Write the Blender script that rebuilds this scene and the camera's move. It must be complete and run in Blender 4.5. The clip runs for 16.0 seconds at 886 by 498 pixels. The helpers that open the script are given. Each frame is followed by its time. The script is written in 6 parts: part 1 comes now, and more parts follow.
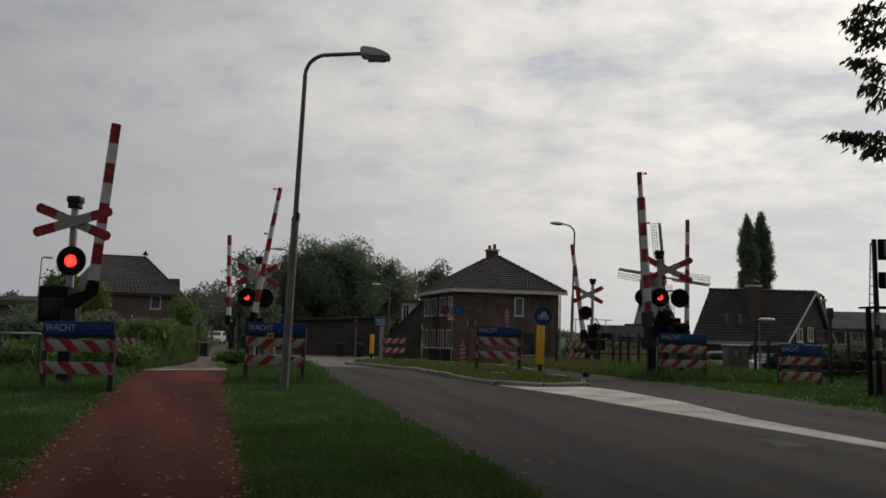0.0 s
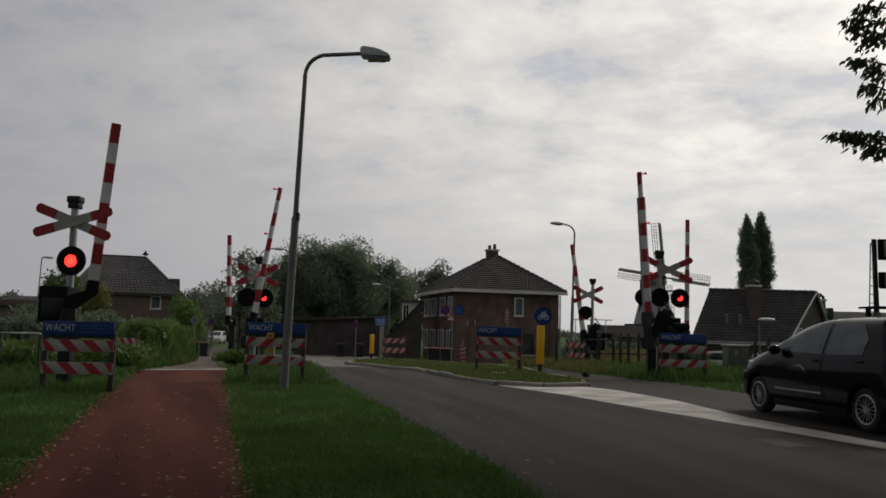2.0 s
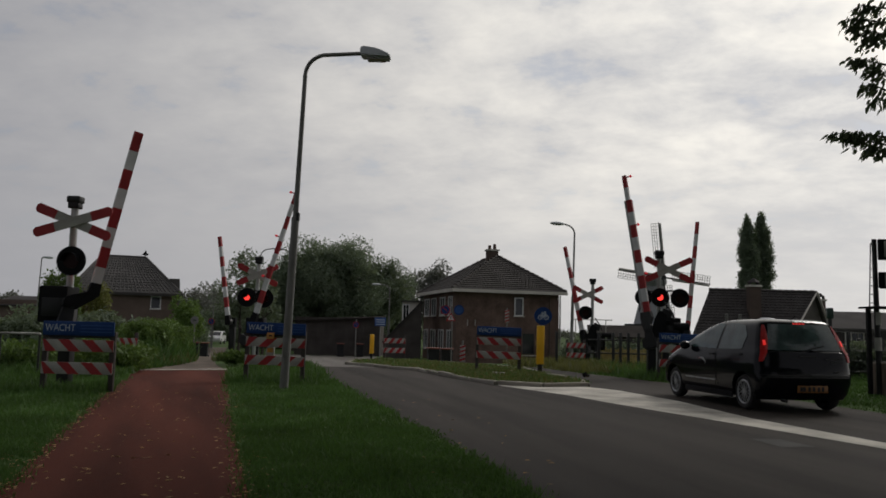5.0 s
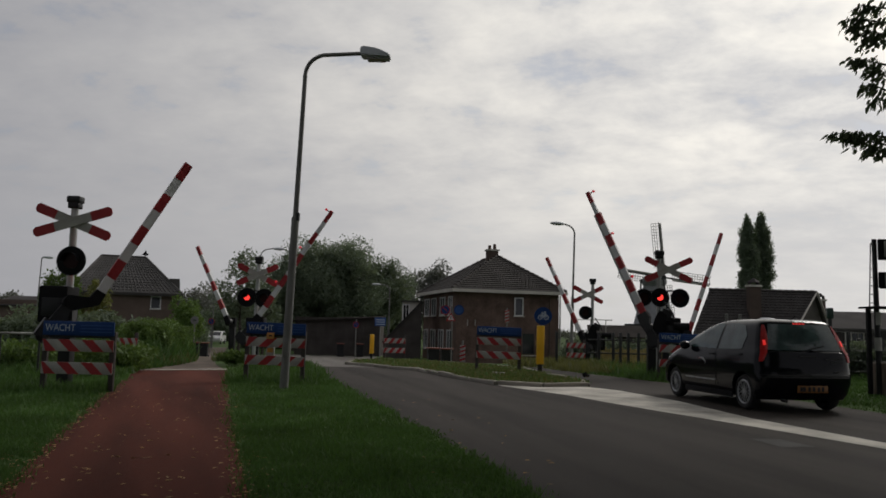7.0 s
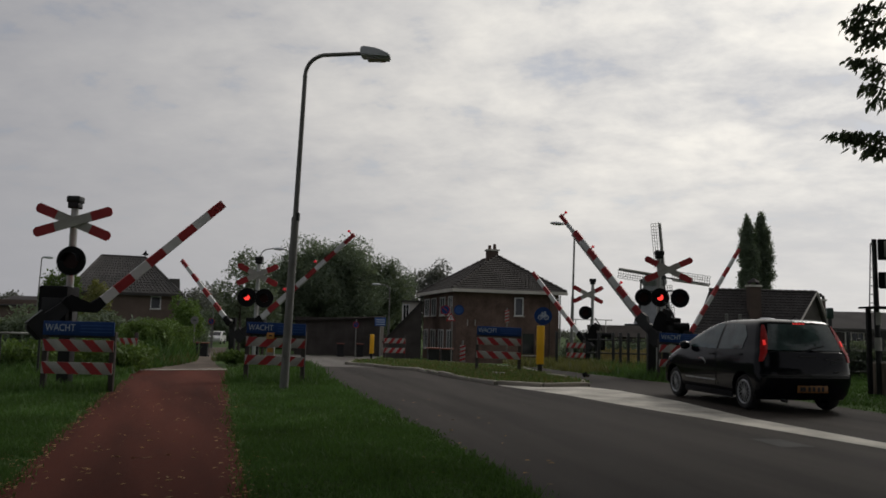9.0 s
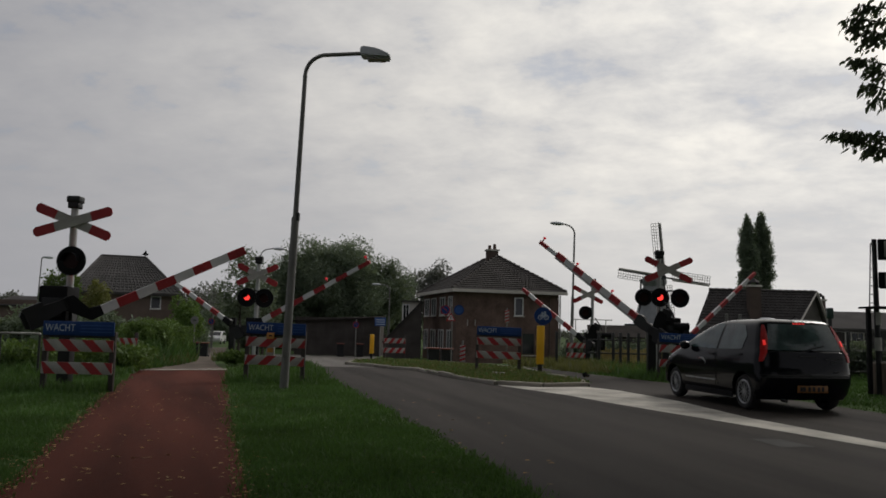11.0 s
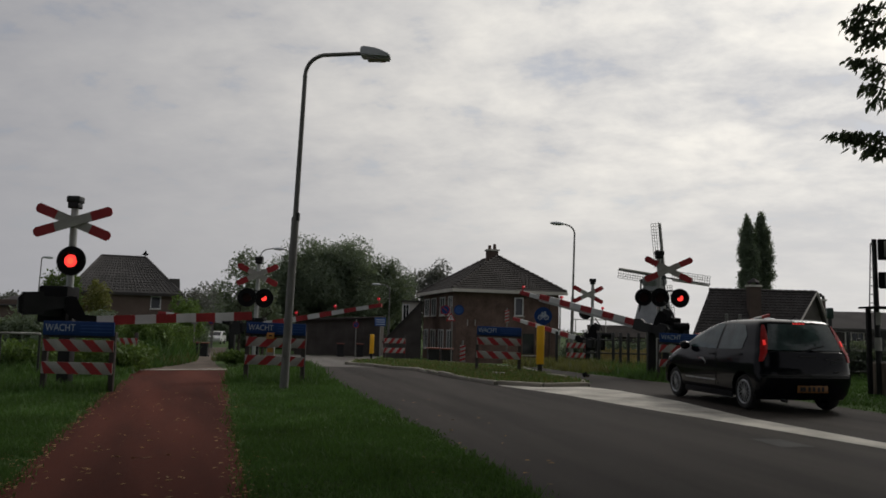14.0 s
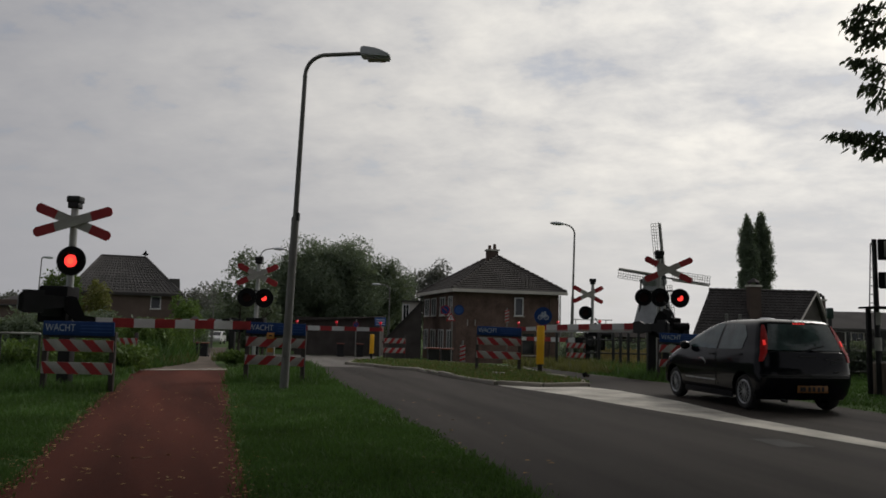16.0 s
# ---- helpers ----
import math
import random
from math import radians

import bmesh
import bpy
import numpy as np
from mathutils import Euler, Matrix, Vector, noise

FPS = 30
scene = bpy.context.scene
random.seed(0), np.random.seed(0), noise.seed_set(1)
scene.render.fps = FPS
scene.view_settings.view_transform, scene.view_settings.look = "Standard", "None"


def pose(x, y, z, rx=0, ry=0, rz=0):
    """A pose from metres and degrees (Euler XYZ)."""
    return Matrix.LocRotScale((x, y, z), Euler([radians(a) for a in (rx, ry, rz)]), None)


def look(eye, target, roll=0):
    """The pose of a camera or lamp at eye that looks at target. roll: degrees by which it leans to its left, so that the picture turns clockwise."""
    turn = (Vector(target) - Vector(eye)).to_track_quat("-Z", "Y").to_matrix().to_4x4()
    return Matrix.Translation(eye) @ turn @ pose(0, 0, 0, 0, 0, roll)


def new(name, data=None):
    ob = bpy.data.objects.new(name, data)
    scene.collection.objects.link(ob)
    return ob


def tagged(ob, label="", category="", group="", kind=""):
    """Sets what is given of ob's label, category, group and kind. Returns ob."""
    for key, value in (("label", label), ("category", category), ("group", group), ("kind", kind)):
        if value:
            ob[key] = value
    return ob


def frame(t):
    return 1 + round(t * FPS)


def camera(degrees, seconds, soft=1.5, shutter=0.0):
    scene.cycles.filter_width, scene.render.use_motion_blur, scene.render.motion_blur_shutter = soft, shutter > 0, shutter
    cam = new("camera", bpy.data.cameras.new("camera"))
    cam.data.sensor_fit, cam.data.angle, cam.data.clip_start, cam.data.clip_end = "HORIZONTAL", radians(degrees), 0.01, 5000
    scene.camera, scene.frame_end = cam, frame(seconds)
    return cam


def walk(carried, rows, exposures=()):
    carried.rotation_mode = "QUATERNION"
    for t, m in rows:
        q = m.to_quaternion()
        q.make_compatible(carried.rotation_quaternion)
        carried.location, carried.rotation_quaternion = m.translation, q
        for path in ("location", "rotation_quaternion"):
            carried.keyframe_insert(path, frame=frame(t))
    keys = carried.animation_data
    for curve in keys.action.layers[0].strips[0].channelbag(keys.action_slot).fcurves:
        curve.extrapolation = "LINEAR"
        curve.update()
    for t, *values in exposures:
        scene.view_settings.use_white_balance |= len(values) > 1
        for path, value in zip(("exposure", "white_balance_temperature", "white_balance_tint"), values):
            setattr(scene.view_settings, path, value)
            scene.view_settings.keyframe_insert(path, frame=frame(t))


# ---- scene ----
cam = camera(58, 16.0, soft=1.7)
EYE = pose(0, 0, 1.2) @ Matrix.Rotation(radians(90 + 5.70), 4, "X") @ Matrix.Rotation(radians(1.35), 4, "Z")
walk(cam, [(0, EYE), (16, EYE)], exposures=[(0, -0.28), (16, -0.28)])

# ---- world and sun: a bright overcast, the sun behind cloud ahead and to the right ----
SUN_AZ, SUN_EL = radians(44), radians(37)
sun_dir = Vector((math.sin(SUN_AZ) * math.cos(SUN_EL), math.cos(SUN_AZ) * math.cos(SUN_EL), math.sin(SUN_EL)))


def make_world():
    w = bpy.data.worlds.new("overcast_sky")
    w.use_nodes = True
    nt = w.node_tree
    N, L = nt.nodes, nt.links
    N.clear()
    out, bg = N.new("ShaderNodeOutputWorld"), N.new("ShaderNodeBackground")
    sky = N.new("ShaderNodeTexSky")
    sky.sky_type, sky.sun_disc = "NISHITA", False
    sky.sun_elevation, sky.sun_rotation = SUN_EL, SUN_AZ
    tc = N.new("ShaderNodeTexCoord")
    sep = N.new("ShaderNodeSeparateXYZ")
    L.new(tc.outputs["Generated"], sep.inputs[0])
    # clouds lie in a flat layer: divide by height so that they crowd towards the horizon

    def m(op, a, b=None, c=None, clamp=False):
        n = N.new("ShaderNodeMath")
        n.operation, n.use_clamp = op, clamp
        for i, v in enumerate((a, b, c)):
            if v is None:
                continue
            if isinstance(v, (int, float)):
                n.inputs[i].default_value = v
            else:
                L.new(v, n.inputs[i])
        return n.outputs[0]
    zc = m("ADD", m("MAXIMUM", sep.outputs[2], 0.0), 0.26)
    comb = N.new("ShaderNodeCombineXYZ")
    L.new(m("DIVIDE", sep.outputs[0], zc), comb.inputs[0])
    L.new(m("DIVIDE", sep.outputs[1], zc), comb.inputs[1])

    def cloud(scale, detail, rough, dist, off):
        mp = N.new("ShaderNodeMapping")
        mp.inputs["Location"].default_value = off
        mp.inputs["Rotation"].default_value = (0, 0, 0.35)
        mp.inputs["Scale"].default_value = (1.0, 1.15, 1)
        L.new(comb.outputs[0], mp.inputs[0])
        n = N.new("ShaderNodeTexNoise")
        n.inputs["Scale"].default_value, n.inputs["Detail"].default_value = scale, detail
        n.inputs["Roughness"].default_value, n.inputs["Distortion"].default_value = rough, dist
        L.new(mp.outputs[0], n.inputs["Vector"])
        return n.outputs["Fac"]
    big = cloud(1.0, 3, 0.5, 0.2, (2.2, 0.4, 0))
    mid = cloud(5.2, 7, 0.60, 0.12, (0.3, 1.9, 0))
    dens = m("ADD", m("MULTIPLY", big, 0.55), m("MULTIPLY", mid, 0.45))
    # nearness to the veiled sun
    dot = N.new("ShaderNodeVectorMath")
    dot.operation = "DOT_PRODUCT"
    L.new(tc.outputs["Generated"], dot.inputs[0])
    dot.inputs[1].default_value = sun_dir
    near = m("POWER", m("MAXIMUM", m("MULTIPLY_ADD", dot.outputs["Value"], 0.5, 0.5), 0.0), 4.6)
    # the cloud shows more relief towards the sun
    relief = N.new("ShaderNodeMapRange")
    L.new(dot.outputs["Value"], relief.inputs["Value"])
    relief.inputs["From Min"].default_value, relief.inputs["From Max"].default_value = 0.45, 0.95
    relief.inputs["To Min"].default_value, relief.inputs["To Max"].default_value = 1.6, 5.6
    # and fades into an even veil towards the horizon
    high = N.new("ShaderNodeMapRange")
    high.interpolation_type = "SMOOTHSTEP"
    L.new(sep.outputs[2], high.inputs["Value"])
    high.inputs["From Min"].default_value, high.inputs["From Max"].default_value = 0.04, 0.26
    high.inputs["To Min"].default_value, high.inputs["To Max"].default_value = 0.25, 1.0
    light = m("ADD", m("MULTIPLY", m("MULTIPLY", m("SUBTRACT", dens, 0.485), relief.outputs["Result"]), high.outputs["Result"]), 0.50, clamp=True)
    ramp = N.new("ShaderNodeMix")
    ramp.data_type = "RGBA"
    L.new(light, ramp.inputs["Factor"])
    ramp.inputs["A"].default_value = (0.345, 0.352, 0.385, 1)
    ramp.inputs["B"].default_value = (0.590, 0.580, 0.572, 1)
    warm = N.new("ShaderNodeMix")
    warm.data_type, warm.blend_type = "RGBA", "MULTIPLY"
    warm.inputs["Factor"].default_value = 1.0
    L.new(ramp.outputs["Result"], warm.inputs["A"])
    gl = N.new("ShaderNodeMix")
    gl.data_type = "RGBA"
    L.new(near, gl.inputs["Factor"])
    gl.inputs["A"].default_value = (0.665, 0.675, 0.725, 1)
    gl.inputs["B"].default_value = (2.42, 2.36, 2.18, 1)
    L.new(gl.outputs["Result"], warm.inputs["B"])
    # thin gaps let a little blue through
    gap = N.new("ShaderNodeMix")
    gap.data_type = "RGBA"
    scaled = N.new("ShaderNodeVectorMath")
    scaled.operation = "SCALE"
    scaled.inputs["Scale"].default_value = 0.10
    L.new(sky.outputs[0], scaled.inputs[0])
    L.new(m("MULTIPLY", m("MULTIPLY", m("MULTIPLY_ADD", mid, -9.0, 3.85, clamp=True), high.outputs["Result"]), 0.22), gap.inputs["Factor"])
    L.new(warm.outputs["Result"], gap.inputs["A"])
    L.new(scaled.outputs[0], gap.inputs["B"])
    L.new(gap.outputs["Result"], bg.inputs["Color"])
    # the veil is brighter overhead than along the horizon
    rise = N.new("ShaderNodeMapRange")
    L.new(sep.outputs[2], rise.inputs["Value"])
    rise.inputs["From Min"].default_value, rise.inputs["From Max"].default_value = 0.05, 0.36
    rise.inputs["To Min"].default_value, rise.inputs["To Max"].default_value = 1.06, 1.02
    L.new(rise.outputs["Result"], bg.inputs["Strength"])
    L.new(bg.outputs[0], out.inputs[0])
    scene.world = w


make_world()
sun = new("sun", bpy.data.lights.new("sun", "SUN"))
sun.data.energy, sun.data.angle, sun.data.color = 1.15, radians(14), (1.0, 0.96, 0.90)
sun.matrix_world = look((0, 0, 30), Vector((0, 0, 30)) - sun_dir)


# ---- materials ----
def mat(name, base, rough=0.7, metal=0.0, var=0.25, scale=3.0, bump=0.15, grain=60.0, tint=None, emit=0.0, rand=0.0, spec=0.5, streak=None):
    """A surface with broad stains and fine grain, in metres of the object."""
    ma = bpy.data.materials.new(name)
    ma.use_nodes = True
    nt = ma.node_tree
    N, L = nt.nodes, nt.links
    b = N["Principled BSDF"]
    b.inputs["Roughness"].default_value, b.inputs["Metallic"].default_value = rough, metal
    b.inputs["Specular IOR Level"].default_value = spec
    tc = N.new("ShaderNodeTexCoord")
    n1, n2 = N.new("ShaderNodeTexNoise"), N.new("ShaderNodeTexNoise")
    for n, s, d in ((n1, scale, 4), (n2, grain, 3)):
        n.inputs["Scale"].default_value, n.inputs["Detail"].default_value = s, d
        L.new(tc.outputs["Object"], n.inputs["Vector"])
    if streak is not None:
        mp = N.new("ShaderNodeMapping")
        mp.vector_type = "TEXTURE"
        mp.inputs["Rotation"].default_value = (0, 0, radians(streak))
        mp.inputs["Scale"].default_value = (0.55, 6.0, 1)
        L.new(tc.outputs["Object"], mp.inputs["Vector"])
        L.new(mp.outputs[0], n1.inputs["Vector"])
    add = N.new("ShaderNodeMath")
    add.operation = "MULTIPLY_ADD"
    L.new(n2.outputs["Fac"], add.inputs[0])
    add.inputs[1].default_value = 0.45
    L.new(n1.outputs["Fac"], add.inputs[2])
    mr = N.new("ShaderNodeMapRange")
    L.new(add.outputs[0], mr.inputs["Value"])
    mr.inputs["From Min"].default_value, mr.inputs["From Max"].default_value = 0.45, 1.0
    mix = N.new("ShaderNodeMix")
    mix.data_type = "RGBA"
    L.new(mr.outputs["Result"], mix.inputs["Factor"])
    t = tint or base
    mix.inputs["A"].default_value = (*[c * (1 - var) for c in t], 1)
    mix.inputs["B"].default_value = (*[min(1, c * (1 + var)) for c in base], 1)
    col = mix.outputs["Result"]
    if rand:
        oi = N.new("ShaderNodeObjectInfo")
        geo = N.new("ShaderNodeNewGeometry")
        sm = N.new("ShaderNodeMath")
        sm.operation = "ADD"
        L.new(oi.outputs["Random"], sm.inputs[0])
        L.new(geo.outputs["Random Per Island"], sm.inputs[1])
        hs = N.new("ShaderNodeHueSaturation")
        mm = N.new("ShaderNodeMapRange")
        L.new(sm.outputs[0], mm.inputs["Value"])
        mm.inputs["From Max"].default_value = 2.0
        mm.inputs["To Min"].default_value, mm.inputs["To Max"].default_value = 1 - rand, 1 + rand
        L.new(mm.outputs["Result"], hs.inputs["Value"])
        L.new(col, hs.inputs["Color"])
        col = hs.outputs["Color"]
    L.new(col, b.inputs["Base Color"])
    if bump:
        bp = N.new("ShaderNodeBump")
        bp.inputs["Strength"].default_value, bp.inputs["Distance"].default_value = bump, 0.02
        L.new(n2.outputs["Fac"], bp.inputs["Height"])
        L.new(bp.outputs[0], b.inputs["Normal"])
    if emit:
        b.inputs["Emission Color"].default_value = (*base, 1)
        b.inputs["Emission Strength"].default_value = emit
    return ma


def leaf_mat(name, base, rand=0.5, through_light=0.25, var=0.3):
    ma = mat(name, base, 0.6, var=var, scale=0.8, bump=0.0, rand=rand, spec=0.25)
    b = ma.node_tree.nodes["Principled BSDF"]
    tr = ma.node_tree.nodes.new("ShaderNodeBsdfTranslucent")
    tr.inputs["Color"].default_value = (base[0] * 1.5, base[1] * 1.5, base[2], 1)
    ms = ma.node_tree.nodes.new("ShaderNodeMixShader")
    ms.inputs[0].default_value = through_light
    ma.node_tree.links.new(b.outputs[0], ms.inputs[1])
    ma.node_tree.links.new(tr.outputs[0], ms.inputs[2])
    ma.node_tree.links.new(ms.outputs[0], ma.node_tree.nodes["Material Output"].inputs[0])
    return ma


def glass_mat(name, tint, rough=0.06):
    """Dark window glass: a glossy coat over an unlit room."""
    return mat(name, tint, rough, var=0.2, scale=1.0, bump=0.0, spec=0.6)


ASPHALT = mat("asphalt", (0.039, 0.0335, 0.0298), 0.78, var=0.66, scale=0.7, bump=0.28, grain=90, spec=0.085, streak=14)
RED_ASPHALT = mat("red_asphalt", (0.104, 0.034, 0.024), 0.9, var=0.45, scale=0.7, bump=0.3, grain=110, tint=(0.052, 0.020, 0.015), spec=0.05, streak=20)
ROAD_WHITE = mat("road_white", (0.43, 0.405, 0.36), 0.8, var=0.55, scale=1.3, bump=0.3, grain=30, spec=0.2)
CONCRETE = mat("concrete", (0.42, 0.40, 0.36), 0.85, var=0.3, scale=1.5, bump=0.3, rand=0.3)
SOIL_GRASS = mat("soil_grass", (0.054, 0.096, 0.027), 0.95, var=0.5, scale=0.35, bump=0.8, grain=14, tint=(0.048, 0.060, 0.022), spec=0.1)
BLADE = leaf_mat("grass_blade", (0.056, 0.108, 0.030), 0.65, 0.3, 0.65)
DRY_GRASS = leaf_mat("tall_grass_dry", (0.105, 0.108, 0.042), 0.5, 0.3)
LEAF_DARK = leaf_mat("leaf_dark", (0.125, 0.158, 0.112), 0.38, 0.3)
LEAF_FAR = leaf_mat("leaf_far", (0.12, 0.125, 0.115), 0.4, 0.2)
LEAF_SHRUB = leaf_mat("leaf_shrub", (0.092, 0.145, 0.040), 0.5, 0.3)
LEAF_YELLOW = leaf_mat("leaf_yellow_green", (0.13, 0.135, 0.045), 0.5, 0.3)
LEAF_FALLEN = mat("leaf_fallen", (0.33, 0.20, 0.07), 0.8, var=0.3, rand=0.6, bump=0.0)
BARK = mat("bark", (0.055, 0.045, 0.036), 0.9, var=0.3, scale=4, bump=0.6)
GALV = mat("galvanised_steel", (0.165, 0.162, 0.154), 0.6, 0.2, var=0.28, scale=1.2, bump=0.08)
LAMP_HEAD = mat("lamp_head_silver", (0.46, 0.48, 0.50), 0.5, 0.2, var=0.12, scale=4, bump=0.03)
POST_GREY = mat("post_grey", (0.36, 0.37, 0.36), 0.5, 0.1, var=0.15, scale=2, bump=0.05)
PATCH = mat("patched_asphalt", (0.07, 0.068, 0.066), 0.85, var=0.3, scale=2, bump=0.3, spec=0.13)
CROSSING_DECK = mat("crossing_deck", (0.115, 0.105, 0.094), 0.75, var=0.35, scale=0.8, bump=0.3, spec=0.25, streak=14)
KERB = mat("kerb_concrete", (0.27, 0.25, 0.215), 0.9, var=0.45, scale=1.6, bump=0.4, rand=0.45, spec=0.1)
PATH_TAN = mat("path_paving", (0.112, 0.088, 0.070), 0.85, var=0.35, scale=1.2, bump=0.3, spec=0.2)
BLACK = mat("black_paint", (0.018, 0.018, 0.019), 0.5, var=0.3, scale=3, bump=0.05, spec=0.25)
BLACK_MATT = mat("black_matt", (0.010, 0.010, 0.011), 0.8, var=0.3, scale=3, bump=0.1, spec=0.12)
DARK_STEEL = mat("dark_steel", (0.035, 0.036, 0.036), 0.6, 0.0, var=0.3, scale=3, spec=0.25)
RED = mat("reflective_red", (0.31, 0.028, 0.032), 0.55, var=0.22, scale=2.5, bump=0.05, spec=0.3)
WHITE = mat("reflective_white", (0.55, 0.55, 0.55), 0.55, var=0.18, scale=2.5, bump=0.05, spec=0.3)
DIRTY_WHITE = mat("dirty_white", (0.33, 0.318, 0.29), 0.6, var=0.32, scale=2.5, bump=0.08, spec=0.3)
CREAM = mat("cream_paint", (0.46, 0.43, 0.39), 0.6, var=0.15, scale=1.0)
BLUE = mat("sign_blue", (0.012, 0.042, 0.15), 0.5, var=0.2, scale=2, bump=0.03, spec=0.2)
BLUE_PALE = mat("sign_blue_pale", (0.035, 0.085, 0.24), 0.5, var=0.15, scale=2, bump=0.03, spec=0.2)
LETTER = mat("letter_white", (0.40, 0.45, 0.52), 0.5, var=0.08, bump=0.0)
YELLOW = mat("bollard_yellow", (0.86, 0.46, 0.012), 0.5, var=0.12, scale=2, bump=0.03)
ORANGE = mat("orange_plate", (0.48, 0.22, 0.05), 0.5, var=0.1)
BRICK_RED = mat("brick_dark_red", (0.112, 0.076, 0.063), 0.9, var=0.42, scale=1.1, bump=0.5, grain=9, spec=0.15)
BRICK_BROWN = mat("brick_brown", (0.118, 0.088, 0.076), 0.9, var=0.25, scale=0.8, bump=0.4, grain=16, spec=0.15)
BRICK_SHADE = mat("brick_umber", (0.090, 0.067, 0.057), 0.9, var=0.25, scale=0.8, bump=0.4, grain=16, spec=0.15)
TILE_GREY = mat("roof_tile_grey", (0.080, 0.076, 0.073), 0.85, var=0.25, scale=0.8, bump=0.2, rand=0.25, spec=0.15)
TILE_BROWN = mat("roof_tile_brown", (0.066, 0.060, 0.056), 0.85, var=0.25, scale=0.8, bump=0.2, rand=0.25, spec=0.15)
TILE_DARK = mat("roof_tile_dark", (0.050, 0.046, 0.045), 0.9, var=0.25, scale=0.8, bump=0.2, rand=0.2, spec=0.12)
TIMBER_BLACK = mat("tarred_timber", (0.068, 0.060, 0.056), 0.85, var=0.3, scale=1.2, bump=0.3, spec=0.1)
SHED_ROOF = mat("bitumen_roof", (0.030, 0.026, 0.024), 0.9, var=0.4, scale=1.2, bump=0.3, spec=0.05)
TIMBER_BROWN = mat("weathered_timber", (0.13, 0.085, 0.05), 0.8, var=0.3, scale=2.5, bump=0.3, rand=0.3)
TIMBER_PALE = mat("pale_fence_timber", (0.32, 0.24, 0.085), 0.8, var=0.3, scale=2.5, bump=0.2, rand=0.3)
GLASS_DARK = glass_mat("window_glass", (0.022, 0.024, 0.027))
CAR_BLACK = mat("car_paint_black", (0.005, 0.0056, 0.0080), 0.10, var=0.15, scale=1.5, bump=0.0, spec=0.20)
# car glass: blotchy teal base carries painted sky reflection and light seen through
CAR_GLASS = mat("car_glass", (0.045, 0.070, 0.070), 0.04, var=0.7, scale=2.2, bump=0.0, spec=0.5)
RUBBER = mat("rubber", (0.018, 0.018, 0.018), 0.85, var=0.2, scale=6, bump=0.2)
ALLOY = mat("alloy_wheel", (0.34, 0.35, 0.36), 0.4, 0.6, var=0.15, scale=6, bump=0.0)
TAIL_RED = mat("tail_light_red", (0.30, 0.012, 0.012), 0.25, var=0.5, scale=5, bump=0.0, emit=0.06)
BRAKE_RED = mat("brake_light_lit", (0.9, 0.035, 0.03), 0.3, var=0.1, bump=0.0, emit=0.75)
PLATE_YELLOW = mat("plate_yellow", (0.21, 0.085, 0.010), 0.5, var=0.1, bump=0.0)
LAMP_LIT = mat("lamp_red_lit", (1.0, 0.045, 0.035), 0.4, var=0.0, bump=0.0, emit=1.9)
LAMP_CORE = mat("lamp_core_lit", (1.0, 0.10, 0.05), 0.4, var=0.0, bump=0.0, emit=1.5)
LAMP_SMALL = mat("small_lamp_red", (0.60, 0.016, 0.03), 0.4, var=0.0, bump=0.0, emit=0.45)
LENS_DARK = mat("lens_dark_red", (0.020, 0.004, 0.004), 0.3, var=0.2, bump=0.0, spec=0.15)
CABINET = mat("cabinet_grey_green", (0.105, 0.118, 0.098), 0.6, var=0.15, scale=2, spec=0.25)
MILL_GREY = mat("mill_grey_thatch", (0.22, 0.225, 0.235), 0.9, var=0.2, scale=0.5)
WHITE_CAR = mat("car_paint_white", (0.48, 0.48, 0.48), 0.3, var=0.05, bump=0.0)
TEAL = mat("green_paint", (0.018, 0.045, 0.035), 0.6, var=0.2)


# ---- mesh helpers ----
def box(size, at=(0, 0, 0), turn=(0, 0, 0), bevel=0.0, bm=None):
    """A box standing on at (centre of its base)."""
    bm = bm or bmesh.new()
    m = Matrix.Translation(at) @ Euler([radians(a) for a in turn]).to_matrix().to_4x4() @ Matrix.Translation((0, 0, size[2] / 2)) @ Matrix.Diagonal((*size, 1))
    vs = bmesh.ops.create_cube(bm, size=1.0, matrix=m)["verts"]
    if bevel:
        es = list({e for v in vs for e in v.link_edges})
        bmesh.ops.bevel(bm, geom=es, offset=bevel, segments=2, affect="EDGES", profile=0.5)
    return bm


def rod(p0, p1, r0, r1=None, n=12, bm=None):
    bm = bm or bmesh.new()
    p0, p1 = Vector(p0), Vector(p1)
    d = p1 - p0
    m = Matrix.Translation((p0 + p1) / 2) @ d.to_track_quat("Z", "Y").to_matrix().to_4x4()
    bmesh.ops.create_cone(bm, cap_ends=True, segments=n, radius1=r0, radius2=r0 if r1 is None else r1, depth=d.length, matrix=m)
    return bm


def tube(pts, radii, n=10, bm=None):
    """A round tube along pts."""
    bm = bm or bmesh.new()
    pts = [Vector(p) for p in pts]
    rings = []
    for i, p in enumerate(pts):
        d = (pts[min(i + 1, len(pts) - 1)] - pts[max(i - 1, 0)]).normalized()
        q = d.to_track_quat("Z", "Y")
        r = radii[i] if isinstance(radii, (list, tuple)) else radii
        rings.append([bm.verts.new(p + q @ Vector((r * math.cos(a), r * math.sin(a), 0))) for a in [2 * math.pi * k / n for k in range(n)]])
    for a, b in zip(rings, rings[1:]):
        for k in range(n):
            bm.faces.new((a[k], a[(k + 1) % n], b[(k + 1) % n], b[k]))
    bm.faces.new(rings[0][::-1])
    bm.faces.new(rings[-1])
    return bm


